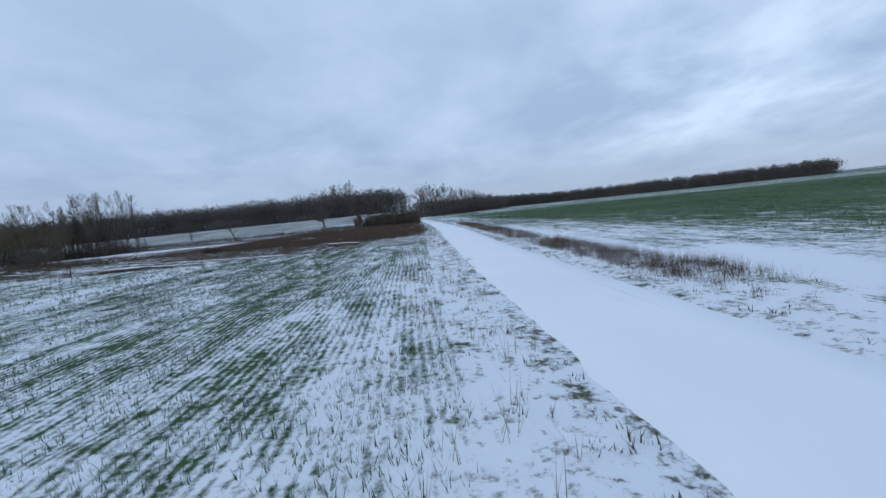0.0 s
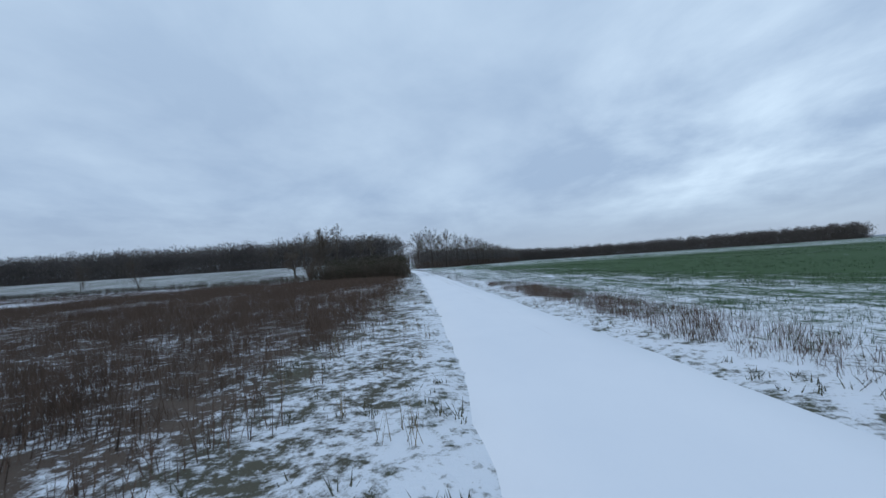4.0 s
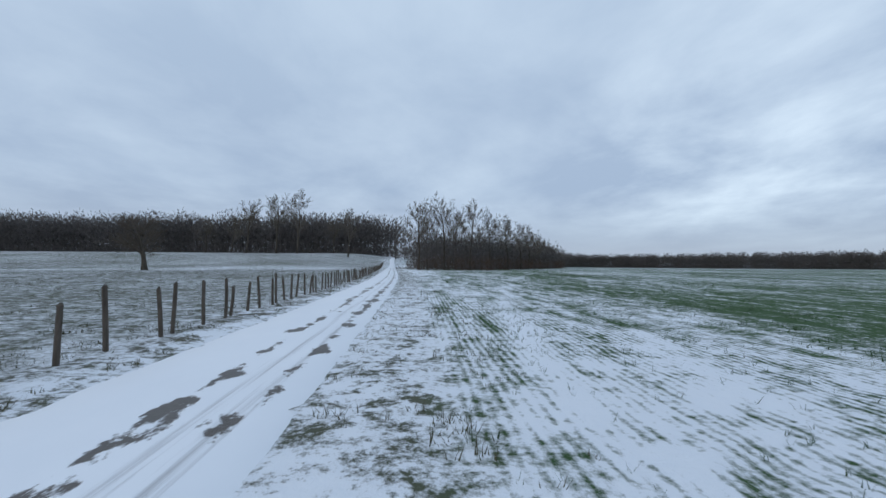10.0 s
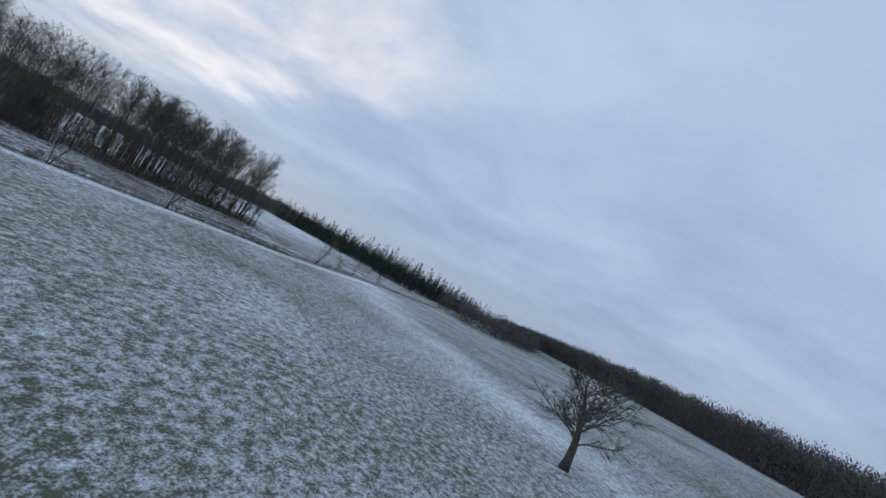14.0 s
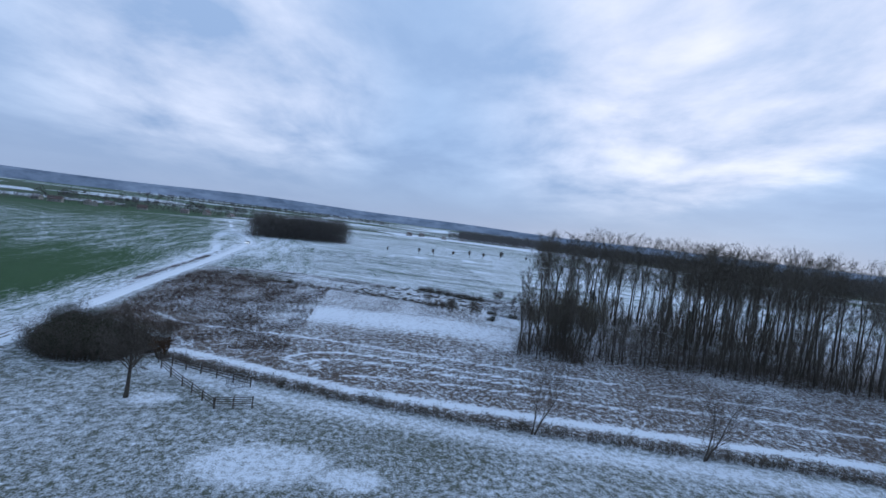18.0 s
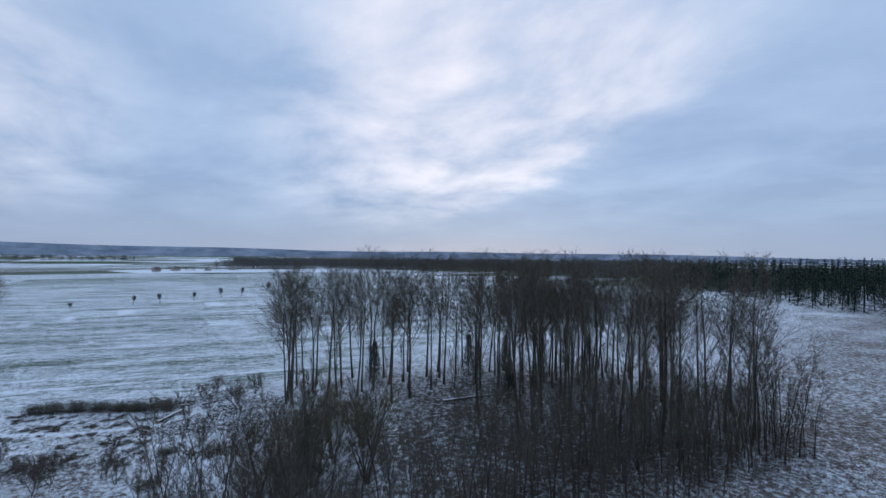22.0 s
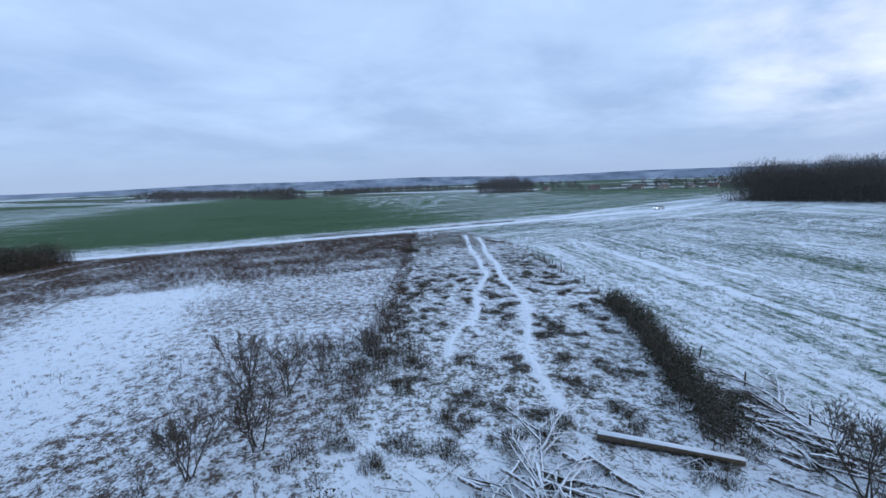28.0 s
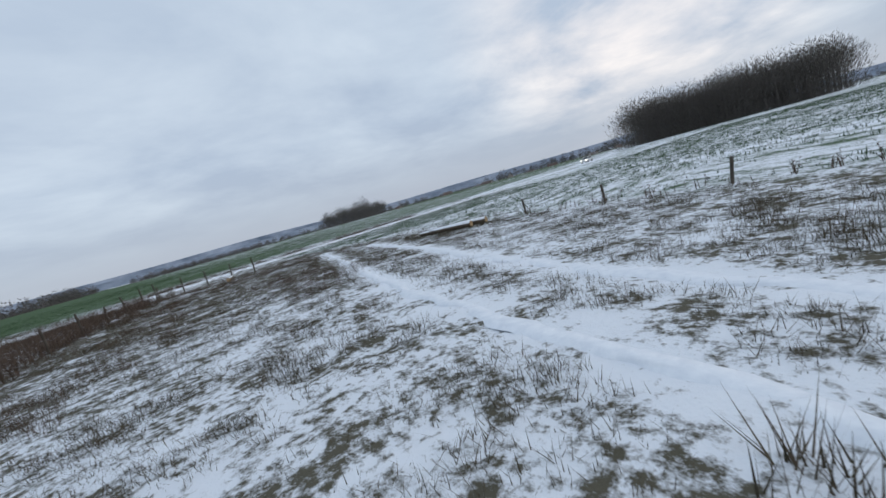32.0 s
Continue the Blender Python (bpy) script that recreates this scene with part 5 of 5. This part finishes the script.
rg = random.Random(12)
for x, y in ((250, -330), (270, -360), (300, -345), (335, -372), (225, -390), (200, -420), (180, -450), (360, -330), (395, -350), (160, -480), (290, -420), (330, -300), (570, 545), (602, 560), (628, 530), (-190, -640), (-150, -660), (-120, -630), (-230, -690), (420, -300)):
    house(x + rg.uniform(-6, 6), y + rg.uniform(-6, 6), rg.uniform(0, 180), rg.uniform(8, 14), rg.uniform(6, 8), rg.uniform(2.6, 4), rg.uniform(2.6, 3.6))
far_wood("village_trees", [(x + rg.uniform(-40, 40), y + rg.uniform(-30, 30)) for x, y in ((250, -330), (300, -350), (220, -400), (180, -450), (350, -340), (330, -300), (-170, -650), (400, -320)) for _ in range(26)], 9, "bare garden trees among the village houses", M_FAR_HAZED, blades=70, seed=14)


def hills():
    """Far wooded ridges on the skyline, the blue of distance haze painted into their colour."""
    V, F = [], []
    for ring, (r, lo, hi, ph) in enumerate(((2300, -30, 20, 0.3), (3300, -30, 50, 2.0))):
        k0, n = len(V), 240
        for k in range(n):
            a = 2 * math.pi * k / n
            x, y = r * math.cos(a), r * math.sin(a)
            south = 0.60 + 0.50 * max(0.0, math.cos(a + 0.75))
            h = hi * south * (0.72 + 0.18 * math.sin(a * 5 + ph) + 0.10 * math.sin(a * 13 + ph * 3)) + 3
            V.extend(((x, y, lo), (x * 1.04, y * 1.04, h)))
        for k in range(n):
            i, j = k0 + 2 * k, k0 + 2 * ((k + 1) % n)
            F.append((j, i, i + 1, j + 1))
    return tagged(part("distant_hills", V, F, mat_plain("hazed_ridge", (0.10, 0.13, 0.18), (0.34, 0.38, 0.46), 0.006, bmp=0), smooth=True), "low far ridges on the skyline, woods and snowy fields tinted with haze blue", "backdrop", kind="structure")


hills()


# ---- parked car on the lane ----
def car(x, y, turn):
    top = tagged(new("car"), "pale silver hatchback standing on the snowy lane with lights on", "car")
    paint = mat_plain("silver_paint", (0.50, 0.51, 0.52), (0.60, 0.61, 0.62), 1, rough=0.35, bmp=0)
    tyre = mat_plain("tyre_rubber", (0.02, 0.02, 0.02), (0.04, 0.04, 0.04), 4)
    prof = [(-2.05, 0.35), (-2.08, 0.62), (-2.0, 0.82), (-1.1, 0.93), (-0.45, 1.36), (0.2, 1.46), (1.1, 1.42), (1.75, 1.02), (2.0, 0.92), (2.05, 0.45), (1.9, 0.30), (-1.9, 0.28)]
    V, F = [], []
    n = len(prof)
    for sx, inset in ((-0.86, 0.0), (0.86, 0.0)):
        for a, h in prof:
            V.append((sx * (1 - 0.16 * max(0, h - 0.9) / 0.5), a, h))
    F.append(tuple(range(n)))
    F.append(tuple(range(2 * n - 1, n - 1, -1)))
    for k in range(n):
        F.append((k, k + n, (k + 1) % n + n, (k + 1) % n))
    body = part("body", V, F, paint, top)
    for nm, q in (("windscreen", ((-0.70, -1.06, 0.965), (0.70, -1.06, 0.965), (0.62, -0.47, 1.365), (-0.62, -0.47, 1.365))), ("rear_window", ((-0.62, 1.16, 1.41), (0.62, 1.16, 1.41), (0.70, 1.72, 1.06), (-0.70, 1.72, 1.06)))):
        part(nm, [Vector(v) + Vector((0, 0, 0.012)) for v in q], [(0, 1, 2, 3)], M_GLASS, top)
    for s in (-1, 1):
        part("side_window", [(s * 0.865, -0.85, 0.98), (s * 0.865, 1.4, 1.0), (s * 0.76, 1.0, 1.36), (s * 0.76, -0.4, 1.32)], [(0, 1, 2, 3) if s > 0 else (3, 2, 1, 0)], M_GLASS, top)
        lamp = bpy.data.materials.new("headlight_on")
        lamp.use_nodes = True
        lamp.node_tree.nodes["Principled BSDF"].inputs["Emission Color"].default_value = (1, 0.93, 0.8, 1)
        lamp.node_tree.nodes["Principled BSDF"].inputs["Emission Strength"].default_value = 6
        V, F = [], []
        box(V, F, s * 0.62 - 0.16, s * 0.62 + 0.16, -2.10, -2.03, 0.60, 0.74)
        part("headlight", V, F, lamp, top, "lit headlight")
        for a in (-1.3, 1.3):
            V, F = [], []
            tube(V, F, [(s * 0.74, a, 0.31), (s * 0.92, a, 0.31)], [0.31, 0.31], 14)
            w = part("wheel", V, F, tyre, top)
            V, F = [], []
            tube(V, F, [(s * 0.915, a, 0.31), (s * 0.93, a, 0.31)], [0.19, 0.17], 12)
            part("rim", V, F, M_METAL, w)
    top.matrix_world = pose(x, y, ground(x, y) - 0.02, 0, 0, turn)
    return top


car(10.2, -54, 187)


# ---- crops, weeds and tussocks near the way ----
def field_of(name, places, n, tall, spread, lean, width, material, label, seed, category="plants"):
    """Tufts of thin blades, n to each place."""
    rg = np.random.default_rng(seed)
    P = np.array(places, float)
    m = len(P)
    shape = (m, n)
    x, y = P[:, :1] + rg.uniform(-spread, spread, shape), P[:, 1:] + rg.uniform(-spread, spread, shape)
    z = np.repeat(height(P[:, 0], P[:, 1])[:, None] - 0.02, n, 1)
    a, h = rg.uniform(0, 2 * np.pi, shape), tall * rg.uniform(0.7, 1.3, (m, 1)) * rg.uniform(0.5, 1.1, shape)
    far = h * lean * rg.random(shape)
    w = width * rg.uniform(0.6, 1.2, shape)
    dx, dy, wx, wy = np.cos(a) * far, np.sin(a) * far, -np.sin(a) * w, np.cos(a) * w
    T = np.stack([np.stack([x - wx, y - wy, z], -1), np.stack([x + wx, y + wy, z], -1), np.stack([x + dx, y + dy, z + h], -1)], -2)
    return tagged(triangles(name, T, material), label, category, kind="stuff")


def patchy(x, y, scale, seed):
    return noise.noise(Vector((x * scale, y * scale, seed)))


def crop(y0, y1, off0, off1, step, seed, thin):
    rg = random.Random(seed)
    out = []
    for k in range(int((off1 - off0) / 0.155)):
        o = off0 + k * 0.155
        y = y0
        while y < y1:
            y += step * rg.uniform(0.6, 1.4)
            p = patchy(o * 0.9, y * 0.4, 0.9, 3) + 0.5 * patchy(o, y, 0.25, 8)
            if p > thin + rg.uniform(-0.3, 0.3):
                out.append((float(road_x(y)) + o + rg.gauss(0, 0.03), y))
    return out


rg = random.Random(53)
field_of("winter_wheat", [q for q in crop(52, 205, 3.5, 17, 0.20, 1, 0.0) if rg.random() < (1.0 if q[1] < 106 else 0.45 if q[1] < 122 else 0.16 if q[1] < 152 else 0.45)], 4, 0.13, 0.035, 0.9, 0.006, M_WHEAT, "rows of green winter wheat poking through snow", 1)
field_of("winter_wheat", [q for q in crop(-2, 37, -19, -3.15, 0.16, 2, -0.10) if q[1] < line_y(STRIP_S, q[0]) - 0.3], 5, 0.145, 0.035, 0.9, 0.006, M_WHEAT, "rows of green winter wheat beside the lane", 2)
rg = random.Random(54)
WIDE_E = [(x, y) for x, y in ((float(road_x(y)) + rg.uniform(11, 110), y) for y in (rg.uniform(-20, 250) for _ in range(70000))) if patchy(x, y * 0.5, 0.08, 12) > rg.uniform(-0.45, 0.5) + max(0, min(0.35, (y - 150) / 90))]
field_of("winter_wheat", WIDE_E, 5, 0.15, 0.22, 0.9, 0.018, M_WHEAT, "thin green winter wheat over the wide snowy field", 12)
WIDE_W = [(x, y) for x, y in ((rg.uniform(-110, -16), rg.uniform(-70, 55)) for _ in range(60000)) if y < line_y(STRIP_S, x) - 1 and patchy(x * 0.5, y, 0.08, 13) > rg.uniform(-0.6, 0.35)]
field_of("winter_wheat", WIDE_W, 6, 0.19, 0.22, 0.8, 0.018, M_WHEAT, "thin green winter wheat over the snowy western field", 13)
rg = random.Random(55)
WEEDS = [(x, y) for x, y in ((rg.uniform(-46, -3), rg.uniform(40, 119)) for _ in range(34000)) if x < road_x(y) - 3.0 - 1.5 * rg.random() and y > line_y(STRIP_N, x) and patchy(x, y, 0.16, 2) > rg.uniform(-0.5, 0.35)]
field_of("dead_weeds", WEEDS, 16, 0.58, 0.22, 0.7, 0.006, M_WEED, "tall brown dead weeds standing in patchy snow", 3)
FALLOW = [(x, y) for x, y in ((rg.uniform(-165, -40), rg.uniform(60, 152)) for _ in range(60000)) if line_y(STRIP_N, x) < y < line_y(HEDGE, x) - 5 and not (-98 < x < -44 and 86 < y < 103 and rg.random() < 0.85) and not clearing(x, y) and patchy(x, y, 0.13, 4) > rg.uniform(-0.3, 0.5)]
field_of("fallow_weeds", FALLOW, 7, 0.30, 0.18, 0.7, 0.013, M_WEED, "low brown weeds of the snowy fallow field", 4)
ON_TRAIL = np.concatenate([smooth_line(p, 0.4) for p, _ in TRAILS])
def off_trail(x, y):
    return np.min(np.abs(ON_TRAIL[:, 0] - x) + np.abs(ON_TRAIL[:, 1] - y)) > 0.55


STRIP = [(x, y) for x, y in ((rg.uniform(-100, -9), rg.uniform(32, 78)) for _ in range(90000)) if line_y(STRIP_S, x) < y < line_y(STRIP_N, x)]
TUSS = [(x, y) for x, y in STRIP if x < -52 + rg.uniform(-8, 8) and patchy(x, y, 0.62, 6) + 0.35 * patchy(x, y, 0.2, 16) > rg.uniform(0.08, 0.34) and off_trail(x, y)]
field_of("grass_tussocks", TUSS, 26, 0.30, 0.20, 1.1, 0.008, M_TUSS, "tussocks of dead grass in trodden snow", 5)
LOWER = [(x, y) for x, y in STRIP if x > -66 and rg.random() < 0.85 and patchy(x, y, 0.9, 26) + 0.3 * patchy(x, y, 0.2, 16) > rg.uniform(-0.35, 0.35) and off_trail(x, y)]
field_of("frosted_grass", LOWER, 24, 0.14, 0.22, 1.5, 0.005, M_TUSS, "low frosted dead grass showing through thin snow", 15)
field_of("dock_stems", [q for q in TUSS + LOWER if patchy(q[0], q[1], 0.25, 31) > 0.12 and rg.random() < 0.14], 14, 0.34, 0.16, 0.7, 0.0035, M_WEED, "russet dock stems among the tussocks", 6)
RANK = [(x, y) for x, y in ((rg.uniform(-44, -6), rg.uniform(33, 62)) for _ in range(11000)) if x < road_x(y) - 4 and line_y(STRIP_S, x) + 4 < y and patchy(x, y, 0.2, 19) + 0.04 * (y - line_y(STRIP_N, x)) > rg.uniform(-0.2, 0.45)]
field_of("rank_weeds", RANK, 16, 0.36, 0.22, 0.8, 0.0045, M_WEED, "brown dead weeds at the end of the strip", 16)
TURF = [(x, y) for x, y in ((rg.uniform(-62, -13), rg.uniform(128, 240)) for _ in range(17000)) if x < road_x(y) - 3.0 and y > line_y(HEDGE, x) + 4 and patchy(x, y, 0.7, 7) > rg.uniform(-0.05, 0.5)]
field_of("pasture_tufts", TURF, 10, 0.11, 0.16, 1.3, 0.012, M_TURF, "short grazed grass tufts showing through snow", 7)
PASTURE = [(x, y) for x, y in ((rg.uniform(-150, -30), rg.uniform(165, 300)) for _ in range(60000)) if x < road_x(y) - 3.4 and y > line_y(HEDGE, x) + 6 and patchy(x, y, 0.5, 17) + 0.4 * patchy(x, y, 0.08, 18) > rg.uniform(-0.2, 0.5)]
field_of("pasture_tufts", PASTURE, 4, 0.13, 0.22, 1.3, 0.020, M_TURF, "coarse grazed tufts over the snowy pasture", 17)
VERGE_E = [(float(road_x(y)) + o, y) for o, y in ((rg.uniform(2.6, 4.6), rg.uniform(-8, 76)) for _ in range(2600)) if patchy(o, y, 0.2, 9) > rg.uniform(-0.4, 0.3)]
field_of("verge_weeds", VERGE_E, 24, 0.40, 0.22, 0.9, 0.004, M_WEED, "brown dead weeds along the lane's verge", 8)
VERGE = [(float(road_x(y)) + s * o, y) for s, o, y in ((rg.choice((-1, 1)), rg.uniform(1.75, 4.6), rg.uniform(-8, 225)) for _ in range(17000)) if patchy(o, y, 0.9, 11) > rg.uniform(-0.15, 0.5)]
field_of("verge_grass", VERGE, 7, 0.11, 0.10, 1.3, 0.009, M_TURF, "frosted grass of the lane's verges", 9)
DRY = [(float(road_x(y)) - o, y) for o, y in ((rg.uniform(1.9, 4.2), rg.uniform(0, 70)) for _ in range(170))]
field_of("dry_stems", DRY, 6, 0.5, 0.10, 0.6, 0.005, M_STRAW, "thin dry stalks standing on the verge", 10)

for keeper in NURSERY:
    for ob in (*keeper.children_recursive, keeper):
        bpy.data.objects.remove(ob)
